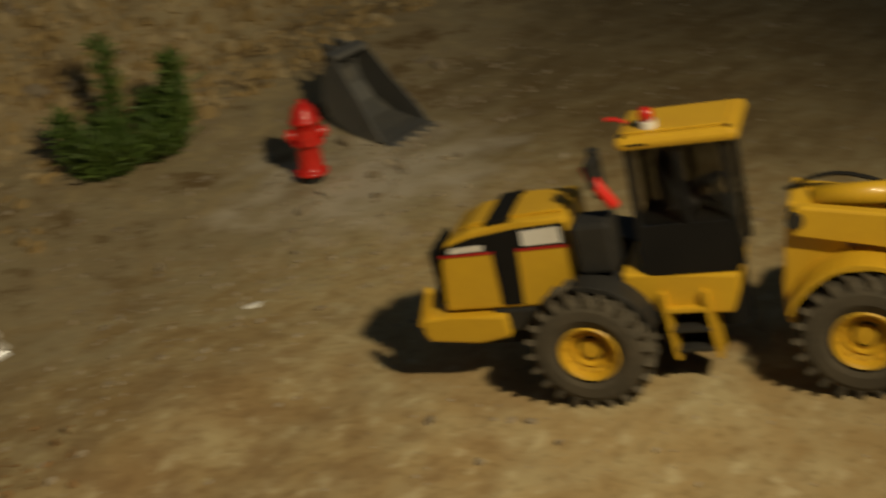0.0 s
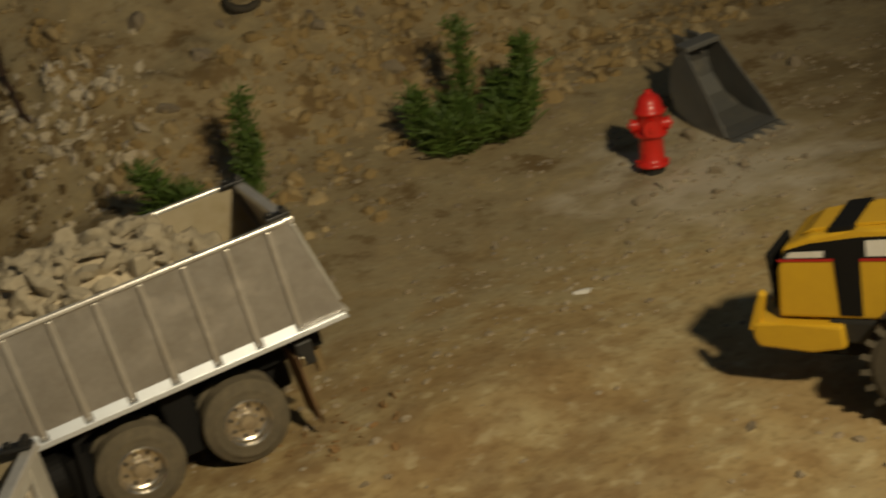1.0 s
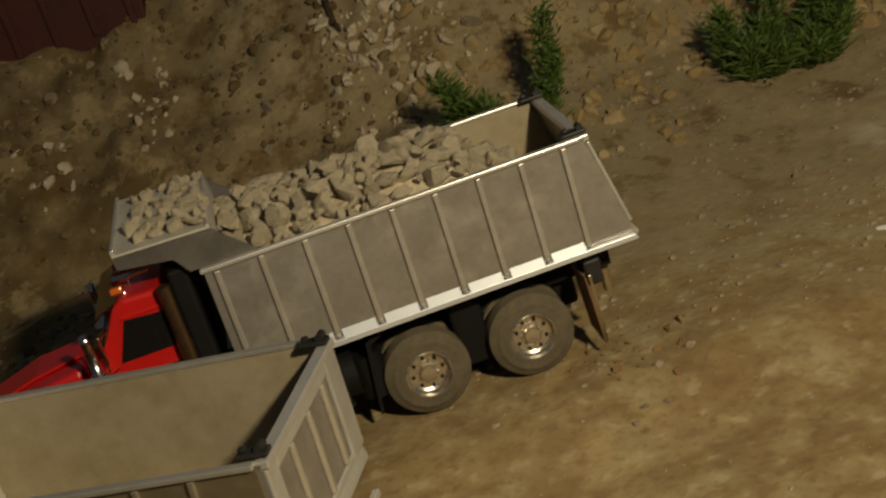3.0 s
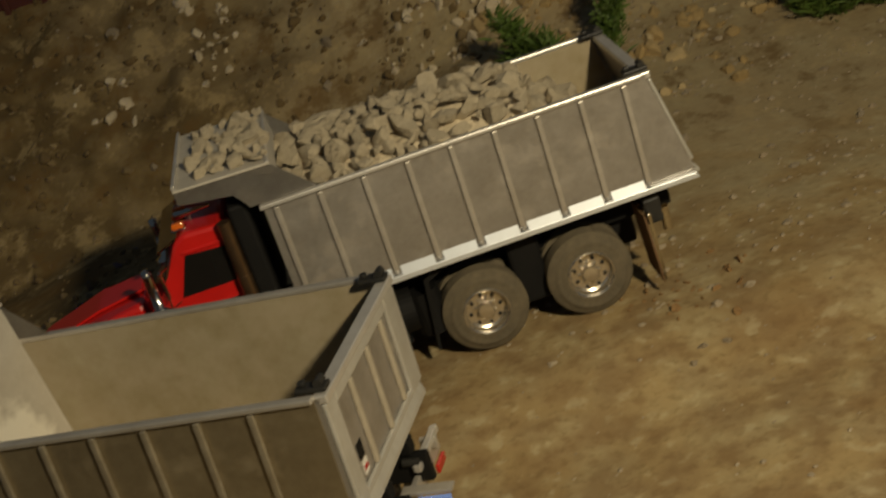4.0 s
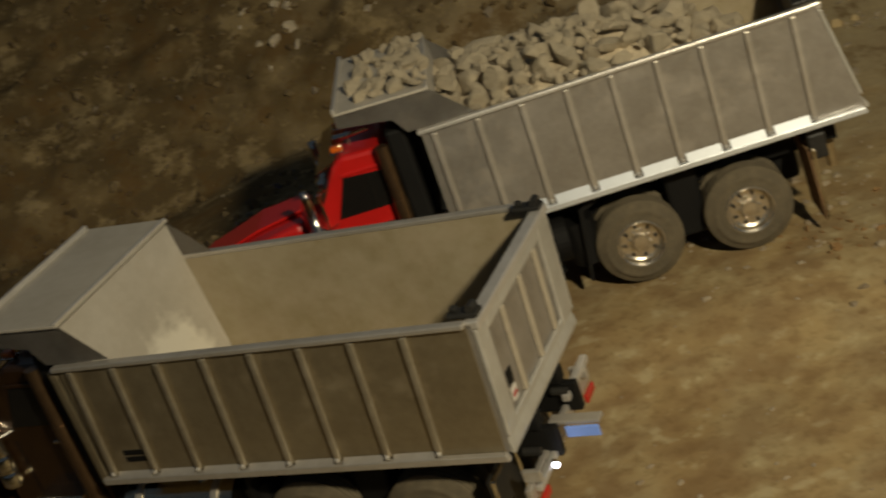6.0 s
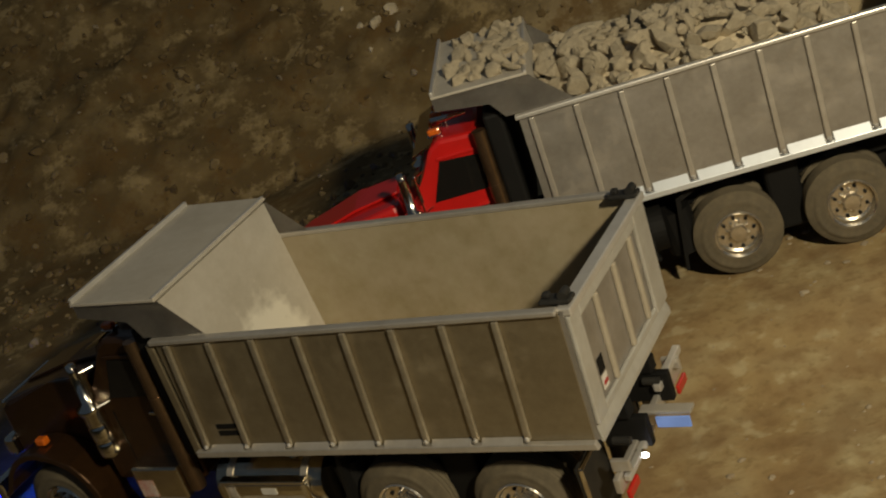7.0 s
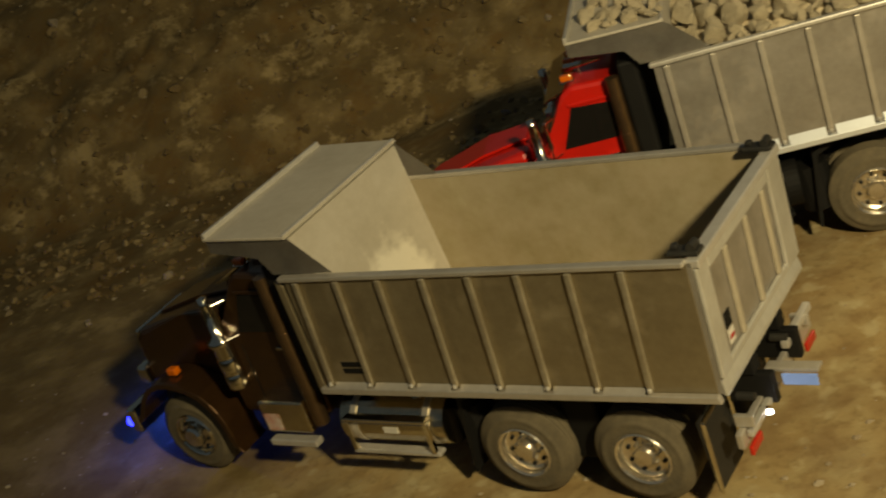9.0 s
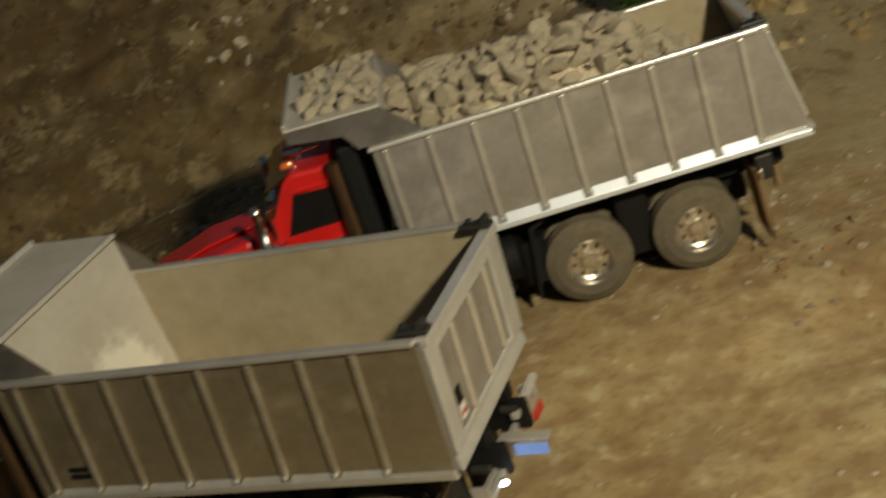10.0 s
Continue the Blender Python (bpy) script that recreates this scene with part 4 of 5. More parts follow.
# ---------------------------------------------------------------- wheel loader
def loader():
    t = thing("wheel_loader", pose(0.6359, 0.6814, 0.0, 0, 0, -62), "yellow model wheel loader with black cab", "wheel loader")
    W = 0.132
    yc = W / 2
    h0, h1 = 0.031, 0.090
    # engine hood
    hood = part("hood", prism(B(), [(-0.126, 0.074), (-0.006, 0.074), (-0.006, 0.153), (-0.05, 0.151), (-0.090, 0.146), (-0.112, 0.137), (-0.120, 0.118)], h0, h1, 0.003), YELLOW, t)
    part("hood_top", prism(B(), [(-0.100, 0.1432), (-0.090, 0.1462), (-0.05, 0.1512), (-0.012, 0.1530), (-0.012, 0.1555), (-0.05, 0.1537), (-0.090, 0.1487)], h0 + 0.010, h1 - 0.010, 0.0008), YELLOW, hood)
    for s, y in ((-1, h0), (1, h1)):
        def strip(name, out, m, lab="", d=0.0006):
            part(name, prism(B(), out, min(y, y + s * d), max(y, y + s * d)), m, hood, lab)
        strip("side_band", [(-0.117, 0.1265), (-0.008, 0.1290), (-0.008, 0.148), (-0.05, 0.1460), (-0.090, 0.1405), (-0.110, 0.1345)], BLACK, "black side band")
        strip("band_line", [(-0.1180, 0.1245), (-0.008, 0.1268), (-0.008, 0.1292), (-0.1175, 0.1268)], REDLINE, "red line", 0.0008)
        strip("name_plate", [(-0.111, 0.1280), (-0.080, 0.1290), (-0.079, 0.1345), (-0.107, 0.1330)], WHITE, "white model plate", 0.001)
        strip("emblem", [(-0.046, 0.1302), (-0.013, 0.1312), (-0.013, 0.1455), (-0.045, 0.1435)], WHITE, "white block emblem", 0.001)
        strip("stripe", [(-0.074, 0.078), (-0.056, 0.078), (-0.05, 0.1435), (-0.072, 0.1415)], BLACK, "black vertical stripe", 0.0009)
    part("top_stripe", prism(B(), [(-0.074, 0.1480), (-0.054, 0.1505), (-0.054, 0.1542), (-0.074, 0.1518)], h0 + 0.003, h1 - 0.003), BLACK, hood, "black stripe")
    # rear bumper and counterweight
    cw = [(-0.149, 0.058), (-0.145, 0.049), (-0.10, 0.045), (-0.072, 0.050), (-0.072, 0.071), (-0.118, 0.071), (-0.147, 0.072)]
    part("counterweight", prism(B(), cw, 0.024, W - 0.024, 0.003), YELLOW, t)
    part("rear_grille", box(B(), (-0.131, h0 + 0.006, 0.078), (-0.1262, h1 - 0.006, 0.128), 0.002), BLACK, t, "black radiator grille")
    for s, y in ((-1, 0.029), (1, W - 0.029)):
        bm = prism(B(), [(-0.152, 0.064), (-0.143, 0.062), (-0.132, 0.096), (-0.137, 0.100)], y - 0.004, y + 0.004, 0.0015)
        part("bumper_arm", bm, YELLOW, t)
    part("frame", box(B(), (-0.12, yc - 0.028, 0.036), (0.085, yc + 0.028, 0.076), 0.003), BLACK, t)
    part("side_tank", box(B(), (-0.085, 0.030, 0.052), (-0.006, W - 0.030, 0.0735), 0.003), BLACK_PLASTIC, t)
    # cab
    c0, c1, y0, y1 = 0.046, 0.125, 0.030, 0.080
    part("cab_floor", prism(B(), [(0.056, 0.062), (0.112, 0.060), (0.120, 0.080), (0.120, 0.0945), (0.056, 0.0945), (0.030, 0.1010), (0.030, 0.086)], y0 - 0.004, y1 + 0.004, 0.003), YELLOW, t)
    cabin = part("cab_shell", prism(B(), [(c0 + 0.002, 0.0950), (c1 - 0.004, 0.0950), (c1 - 0.004, 0.138), (c0 + 0.002, 0.138)], y0 + 0.0005, y1 - 0.0005), BLACK, t, "black lower cab")
    for x, z0 in ((c0, 0.102), (c0 + 0.040, 0.1385), (c1 - 0.004, 0.10)):
        for y in (y0, y1 - 0.005):
            dx = 0.004 if x == c0 else 0.0
            part("cab_post", prism(B(), [(x, z0), (x + 0.0055, z0), (x + 0.0055 + dx, 0.2045), (x + dx, 0.2045)], y, y + 0.005, 0.0008), BLACK, cabin)
    part("seat", prism(B(), [(0.066, 0.1385), (0.094, 0.1385), (0.094, 0.147), (0.077, 0.149), (0.072, 0.183), (0.064, 0.183)], yc - 0.016, yc + 0.016, 0.003), BLACK_PLASTIC, cabin)
    bm = rod(B(), (0.108, yc, 0.133), (0.103, yc, 0.156), 0.002, 10)
    lathe(bm, [(0.011, -0.001), (0.012, 0.0), (0.011, 0.001)], 20, Matrix.Translation((0.102, yc, 0.157)) @ pose(0, 0, 0, 75, 0, 90))
    part("steering_wheel", bm, BLACK_PLASTIC, cabin)
    for lo, hi in (((c0 + 0.006, y0 + 0.0015, 0.1385), (c1 - 0.006, y0 + 0.0025, 0.204)), ((c0 + 0.006, y1 - 0.0025, 0.1385), (c1 - 0.006, y1 - 0.0015, 0.204)), ((c1 - 0.002, y0 + 0.006, 0.11), (c1 - 0.001, y1 - 0.006, 0.204))):
        p = part("pane", box(B(), lo, hi), PANE, cabin, "smoky glass pane")
        p.visible_shadow = False
    roof = part("roof", box(B(), (0.046, 0.024, 0.2040), (0.137, 0.084, 0.2145), 0.004), YELLOW, t, "yellow cab roof", False)
    part("roof_panel", box(B(), (0.054, 0.032, 0.2146), (0.129, 0.076, 0.2162), 0.0012), YELLOW, roof)
    for x in (0.052, 0.130):
        part("roof_bolt", rod(B(), (x, 0.029, 0.2140), (x, 0.029, 0.2160), 0.002, 8), BLACK, roof)
    part("roof_decal", box(B(), (0.054, 0.0236, 0.2085), (0.070, 0.0239, 0.2100)), BLACK, roof, "dark line")
    bm = lathe(B(), [(0.0, 0.0), (0.0065, 0.0), (0.0065, 0.006), (0.0, 0.006)], 18, Matrix.Translation((0.070, 0.040, 0.2162)) @ UPRIGHT)
    b = part("beacon", bm, WHITE, roof, "white beacon base")
    bm = lathe(B(), [(0.0058, 0.006), (0.0055, 0.012), (0.003, 0.0155), (0.0, 0.016)], 18, Matrix.Translation((0.070, 0.040, 0.2162)) @ UPRIGHT)
    part("beacon_lens", bm, RED_LENS, b, "red lens", True)
    # warning lamp arm behind the cab
    bm = tube(B(), [(0.050, 0.060, 0.212), (0.042, 0.058, 0.218), (0.034, 0.056, 0.219)], 0.0018)
    part("antenna_arm", bm, RED_LENS, t, "red arm")
    # fire extinguisher strapped behind the cab
    bm = lathe(B(), [(0.0, 0.0), (0.0042, 0.0), (0.0046, 0.003), (0.0046, 0.030), (0.003, 0.035), (0.002, 0.040), (0.0, 0.041)], 18, Matrix.Translation((0.036, 0.030, 0.158)) @ pose(0, 0, 0, 90, 0, 0) @ pose(0, 0, 0, 0, 0, 30))
    part("extinguisher", bm, HYDRANT_RED, t, "small red cylinder behind the cab", True)
    part("exhaust", rod(B(), (0.022, yc - 0.02, 0.160), (0.022, yc - 0.02, 0.200), 0.005, 16), BLACK_PLASTIC, t, "black exhaust stub")
    part("filter_box", box(B(), (-0.002, 0.022, 0.104), (0.030, 0.050, 0.148), 0.004), BLACK_PLASTIC, t, "dark filter housing")
    part("hand_mirror", box(B(), (0.020, 0.022, 0.176), (0.026, 0.036, 0.200), 0.002), BLACK_PLASTIC, t)
    # rear fender
    arc = [(0.0 + 0.056 * math.cos(radians(a)), 0.048 + 0.056 * math.sin(radians(a))) for a in range(15, 96, 10)]
    inner = [(x * 0.93, 0.048 + (z - 0.048) * 0.93) for x, z in arc[::-1]]
    for y in (0.004, W - 0.040):
        part("fender", prism(B(), arc + inner, y, y + 0.036, 0.001), BLACK_PLASTIC, t, "black rear fender")
    # steps
    for s, y in ((-1, 0.020), (1, W - 0.044)):
        lad = part("ladder", prism(B(), [(0.062, 0.024), (0.066, 0.024), (0.062, 0.084), (0.058, 0.084)], y, y + 0.022), YELLOW, t)
        part("ladder_side", prism(B(), [(0.095, 0.024), (0.099, 0.024), (0.095, 0.084), (0.091, 0.084)], y, y + 0.022), YELLOW, lad)
        for k in range(3):
            z = 0.030 + 0.018 * k
            part("tread", box(B(), (0.0625, y, z), (0.096, y + 0.024, z + 0.004), 0.0008), BLACK_PLASTIC if k < 2 else YELLOW, lad)
    # articulated front frame and lift arm
    part("front_frame", prism(B(), [(0.150, 0.044), (0.24, 0.036), (0.245, 0.07), (0.20, 0.105), (0.178, 0.144), (0.163, 0.148), (0.157, 0.115), (0.150, 0.076)], yc - 0.034, yc + 0.012, 0.003), YELLOW, t)
    part("pivot", rod(B(), (0.106, yc, 0.034), (0.106, yc, 0.085), 0.014, 20), BLACK, t)
    for y in (yc - 0.044, yc - 0.006):
        part("lift_arm", prism(B(), [(0.160, 0.140), (0.172, 0.148), (0.30, 0.124), (0.345, 0.062), (0.350, 0.030), (0.330, 0.028), (0.318, 0.060), (0.285, 0.100), (0.165, 0.124)], y, y + 0.010, 0.002), YELLOW, t)
        part("arm_pin", rod(B(), (0.168, y - 0.003, 0.138), (0.168, y + 0.013, 0.138), 0.0065, 16), BLACK_PLASTIC, t)
    bm = rod(B(), (0.180, yc - 0.016, 0.142), (0.25, yc - 0.016, 0.140), 0.009, 18)
    part("tilt_cylinder", bm, YELLOW, t, "yellow tilt cylinder", True)
    part("cylinder_rod", rod(B(), (0.25, yc - 0.016, 0.140), (0.30, yc - 0.016, 0.132), 0.004, 14), CHROME, t)
    bm = tube(B(), [(0.16 + 0.012 * k, yc - 0.012, 0.148 + 0.010 * math.sin(k * 0.55)) for k in range(7)], 0.0018)
    part("hose", bm, BLACK, t)
    bm = B()
    prof = [(0.345, 0.012), (0.43, 0.004), (0.43, 0.008), (0.36, 0.018), (0.345, 0.045), (0.352, 0.075), (0.385, 0.092), (0.383, 0.096), (0.347, 0.079), (0.338, 0.045)]
    prism(bm, prof, -0.006, W + 0.006)
    bucket = part("bucket", bm, YELLOW, t, "yellow loading bucket")
    for y in (-0.009, W + 0.006):
        part("bucket_side", prism(B(), [(0.342, 0.012), (0.425, 0.006), (0.385, 0.093), (0.345, 0.078)], y, y + 0.003), YELLOW, bucket)
    arc = [(0.209 + 0.058 * math.cos(radians(a)), 0.048 + 0.058 * math.sin(radians(a))) for a in range(40, 161, 10)]
    inner = [(0.209 + (x - 0.209) * 0.94, 0.048 + (z - 0.048) * 0.94) for x, z in arc[::-1]]
    for y in (0.004, W - 0.036):
        part("fender", prism(B(), arc + inner, y, y + 0.032, 0.001), YELLOW, t)
    # wheels
    R, w = 0.049, 0.038
    bm = lathe(B(), [(0.022, 0.004), (0.030, 0.0), (0.038, 0.0), (0.0425, 0.002), (0.0455, 0.006), (0.0455, w - 0.006), (0.0425, w - 0.002), (0.038, w), (0.030, w), (0.022, w - 0.004)], 48, None, False)
    wheel = part("wheel", bm, RUBBER_DARK, None, "dark lugged rubber tyre")
    lug = part("lug", prism(B(), [(-0.003, -0.0026), (0.0045, -0.0020), (0.0045, 0.0020), (-0.003, 0.0026)], -0.0105, 0.0105), RUBBER_DARK, wheel)
    for k in range(22):
        for h in (0, 1):
            a = 360 * (k + 0.5 * h) / 22
            o = lug if k + h == 0 else new("lug", lug.data)
            o.parent = wheel
            o.matrix_basis = pose(0, 0, 0, 0, -a, 0) @ Matrix.Translation((0.0445, 0.010 + 0.018 * h, 0)) @ pose(0, 0, 0, (-1) ** h * 28, 0, 0)
    rp = [(0.022, 0.004), (0.0235, 0.0015), (0.0225, 0.0), (0.0205, 0.0015), (0.0195, 0.007), (0.0155, 0.009), (0.0135, 0.007), (0.0125, 0.012), (0.0085, 0.0125), (0.0075, 0.009), (0.0, 0.0085)]
    rim = part("rim", lathe(B(), rp, 44, None, False), YELLOW, wheel, "yellow steel rim")
    for k in range(10):
        a = 2 * math.pi * k / 10
        x, z = 0.0172 * math.cos(a), 0.0172 * math.sin(a)
        part("bolt", rod(B(), (x, 0.0055, z), (x, 0.0095, z), 0.001, 6), YELLOW, wheel)
    for x in (0.0, 0.209):
        again(wheel, pose(x, -0.006, 0.048, 0, 11 + 90 * x) @ Matrix.Diagonal((1.05, 1, 1.05, 1)), t)
        again(wheel, pose(x, W, 0.048, 0, 5, 180) @ Matrix.Diagonal((1.05, 1, 1.05, 1)), t)
        part("axle", rod(B(), (x, 0.006, 0.048), (x, W - 0.012, 0.048), 0.011, 16), BLACK, t)
    for o in (*wheel.children_recursive, wheel):
        bpy.data.objects.remove(o)


def pane_material():
    m = bpy.data.materials.new("smoky_glass")
    m.use_nodes = True
    bs = m.node_tree.nodes["Principled BSDF"]
    bs.inputs["Base Color"].default_value = (0.45, 0.44, 0.42, 1)
    bs.inputs["Roughness"].default_value, bs.inputs["Transmission Weight"].default_value, bs.inputs["IOR"].default_value = 0.05, 1.0, 1.1
    return m


PANE = pane_material()
loader()


# ---------------------------------------------------------------- hydrant
def hydrant():
    t = thing("fire_hydrant", pose(0.862, 1.345, -0.004, 0, 0, -32) @ pose(0, 0, 0, 0, 8, 0), "small red model fire hydrant on a dark base", "fire hydrant")
    up = UPRIGHT
    prof = [(0.0, 0.016), (0.0205, 0.016), (0.0205, 0.0195), (0.0175, 0.021), (0.0155, 0.026), (0.0150, 0.052), (0.0165, 0.054), (0.0205, 0.055), (0.0205, 0.060), (0.0165, 0.061), (0.0165, 0.082), (0.0195, 0.083), (0.0195, 0.087), (0.0165, 0.089), (0.0155, 0.096), (0.0120, 0.103), (0.0070, 0.107), (0.0045, 0.108), (0.0040, 0.112), (0.0, 0.1125)]
    part("barrel", lathe(B(), prof, 36, up), HYDRANT_RED, t, "glossy red cast barrel", True)
    part("base", lathe(B(), [(0.0, 0.0), (0.0145, 0.0), (0.0145, 0.0155), (0.0, 0.0155)], 30, up), BLACK_PLASTIC, t, "dark base pipe", False)
    for a in (0, 90, 180):
        d = Vector((math.cos(radians(a)), -math.sin(radians(a)), 0))
        if a == 90:
            d = Vector((0, -1, 0))
        z = Vector((0, 0, 0.068))
        bm = rod(B(), z + d * 0.013, z + d * 0.020, 0.0085 if a == 90 else 0.007, 20)
        rod(bm, z + d * 0.020, z + d * 0.024, 0.0105 if a == 90 else 0.0085, 20)
        rod(bm, z + d * 0.024, z + d * 0.027, 0.0035, 5)
        part("outlet_cap", bm, HYDRANT_RED, t)
    for k in range(8):
        a = 2 * math.pi * k / 8
        part("flange_bolt", rod(B(), (0.0185 * math.cos(a), 0.0185 * math.sin(a), 0.0195), (0.0185 * math.cos(a), 0.0185 * math.sin(a), 0.023), 0.0018, 6), HYDRANT_RED, t)


hydrant()


# ---------------------------------------------------------------- digger bucket on the ground
def digger_bucket():
    t = thing("digger_bucket", pose(1.010, 1.326, 0.0, 5, 0, -4) @ Matrix.Scale(0.95, 4), "grey steel digger bucket lying on the dirt", "digger bucket")
    h = 0.037
    back = [(-0.002, 0.004), (0.04, 0.001), (0.085, 0.004), (0.118, 0.018), (0.134, 0.042), (0.134, 0.068), (0.122, 0.090), (0.104, 0.104)]

    bm = B()
    rows = []
    for (a, z), th in [(p, 0) for p in back] + [((p[0] - 0.003, p[1] + 0.003), 1) for p in back[::-1]]:
        rows.append((bm.verts.new((-h, a, z)), bm.verts.new((h, a, z))))
    for p, q in zip(rows, rows[1:] + rows[:1]):
        bm.faces.new((p[0], p[1], q[1], q[0]))
    bm.faces.new([r[0] for r in rows])
    bm.faces.new([r[1] for r in rows][::-1])
    part("shell", bm, STEEL, t, "curved dark steel shell")
    for x in (-h - 0.003, h):
        bm = B()
        out = [(0.004, 0.006)] + back[1:] + [(0.092, 0.103), (0.06, 0.068), (0.022, 0.028)]
        a = [bm.verts.new((x, y, z)) for y, z in out]
        b = [bm.verts.new((x + 0.003, y, z)) for y, z in out]
        n = len(out)
        bm.faces.new(a)
        bm.faces.new(b[::-1])
        for i in range(n):
            bm.faces.new((a[i], b[i], b[(i + 1) % n], a[(i + 1) % n]))
        part("side_plate", bm, STEEL, t)
    part("top_bar", box(B(), (-h - 0.002, 0.090, 0.103), (h + 0.002, 0.118, 0.111), 0.002), STEEL, t)
    for x in (-0.018, 0.012):
        part("hitch_ear", box(B(), (x, 0.112, 0.085), (x + 0.006, 0.146, 0.116), 0.003), STEEL, t)
    part("lip", box(B(), (-h - 0.002, -0.012, 0.001), (h + 0.002, 0.003, 0.005), 0.001), STEEL, t)
    for k in range(5):
        x = -h + 0.002 + k * 0.0158
        bm = B()
        vs = [bm.verts.new(v) for v in ((x, -0.010, 0.0), (x + 0.007, -0.010, 0.0), (x + 0.006, -0.026, 0.001), (x + 0.001, -0.026, 0.001), (x, -0.010, 0.007), (x + 0.007, -0.010, 0.007), (x + 0.006, -0.026, 0.0025), (x + 0.001, -0.026, 0.0025))]
        for f in ((0, 1, 2, 3), (4, 5, 6, 7), (0, 1, 5, 4), (1, 2, 6, 5), (2, 3, 7, 6), (3, 0, 4, 7)):
            bm.faces.new([vs[i] for i in f])
        part("tooth", bm, STEEL, t)
    # the shell narrows towards the hitch
    for o in t.children:
        for v in o.data.vertices:
            v.co.x *= 1.06 - 0.34 * step(v.co.z / 0.11)


digger_bucket()


# ---------------------------------------------------------------- bushes
def bush(x, y, stems, seed, label):
    """An evergreen clump: upright twigs set all round with narrow leaves."""
    rnd = random.Random(seed)
    t = thing("bush", pose(x, y, ground_z(x, y) - 0.004), label, "bush", "bushes at the foot of the bank")
    for sx, sy, hgt, lean, width, n in stems:
        bm, lf = B(), B()
        a0 = rnd.uniform(0, 6.28)
        pts = []
        for k in range(7):
            f = k / 6
            pts.append(Vector((sx + (lean[0] + 0.16) * f * hgt + 0.003 * math.sin(3 * f + a0), sy + lean[1] * f * hgt, hgt * f)))
        for k, (p, q) in enumerate(zip(pts, pts[1:])):
            rod(bm, p, q, 0.0022 * (1 - k / 8), 6, 0.0022 * (1 - (k + 1) / 8))
        for k in range(n):
            f = rnd.random() ** 0.8
            i = min(5, int(f * 6))
            p = pts[i].lerp(pts[i + 1], f * 6 - i)
            az = rnd.uniform(0, 6.28)
            p = p + Vector((rnd.gauss(0, 0.007), rnd.gauss(0, 0.007), rnd.gauss(0, 0.004)))
            rise = rnd.uniform(0.35, 1.45)
            ln = width * rnd.uniform(0.4, 1.15) * (1.0 - 0.2 * f) * 0.85
            d = Vector((math.cos(az) * math.cos(rise), math.sin(az) * math.cos(rise), math.sin(rise)))
            side = d.cross(Vector((rnd.gauss(0, 1), rnd.gauss(0, 1), rnd.gauss(0, 1)))).normalized() * rnd.uniform(0.0010, 0.0024)
            mid, tip = p + d * ln * 0.55, p + d * ln + Vector((0, 0, -0.12 * ln))
            vs = [lf.verts.new(v) for v in (p, mid + side, tip, mid - side)]
            lf.faces.new((vs[0], vs[1], vs[2]))
            lf.faces.new((vs[0], vs[2], vs[3]))
        tw = part("twig", bm, STEM, t)
        me = bpy.data.meshes.new("leaves")
        lf.to_mesh(me)
        lf.free()
        me.materials.append(LEAF)
        o = new("leaves", me)
        o.parent = tw
    return t


bush(0.768, 1.605, [(-0.062, 0.02, 0.085, (-0.15, 0.1), 0.042, 700), (-0.048, -0.01, 0.045, (-0.4, -0.2), 0.048, 600), (-0.022, -0.02, 0.035, (-0.3, -0.4), 0.048, 600), (-0.02, 0.02, 0.06, (-0.1, 0.1), 0.05, 500),
                    (0.0, 0.03, 0.160, (0.0, 0.0), 0.032, 600), (0.018, -0.03, 0.035, (0.1, -0.4), 0.048, 600), (0.038, -0.035, 0.055, (0.2, -0.2), 0.045, 600), (0.055, -0.03, 0.115, (0.08, 0.0), 0.038, 800), (0.04, 0.0, 0.07, (0.1, 0.1), 0.045, 500)],
     3, "dark green needle-leaved bush growing from dry soil")
bush(0.42, 1.64, [(0.02, 0.0, 0.14, (0.12, 0), 0.028, 700), (0.025, -0.01, 0.09, (0.12, 0), 0.028, 450), (-0.045, -0.01, 0.10, (-0.75, 0), 0.040, 620), (-0.04, -0.02, 0.06, (-0.5, -0.2), 0.04, 420), (-0.085, 0.0, 0.05, (-0.4, 0), 0.04, 260)],
     8, "sparse green bush with one tall upright sprig")


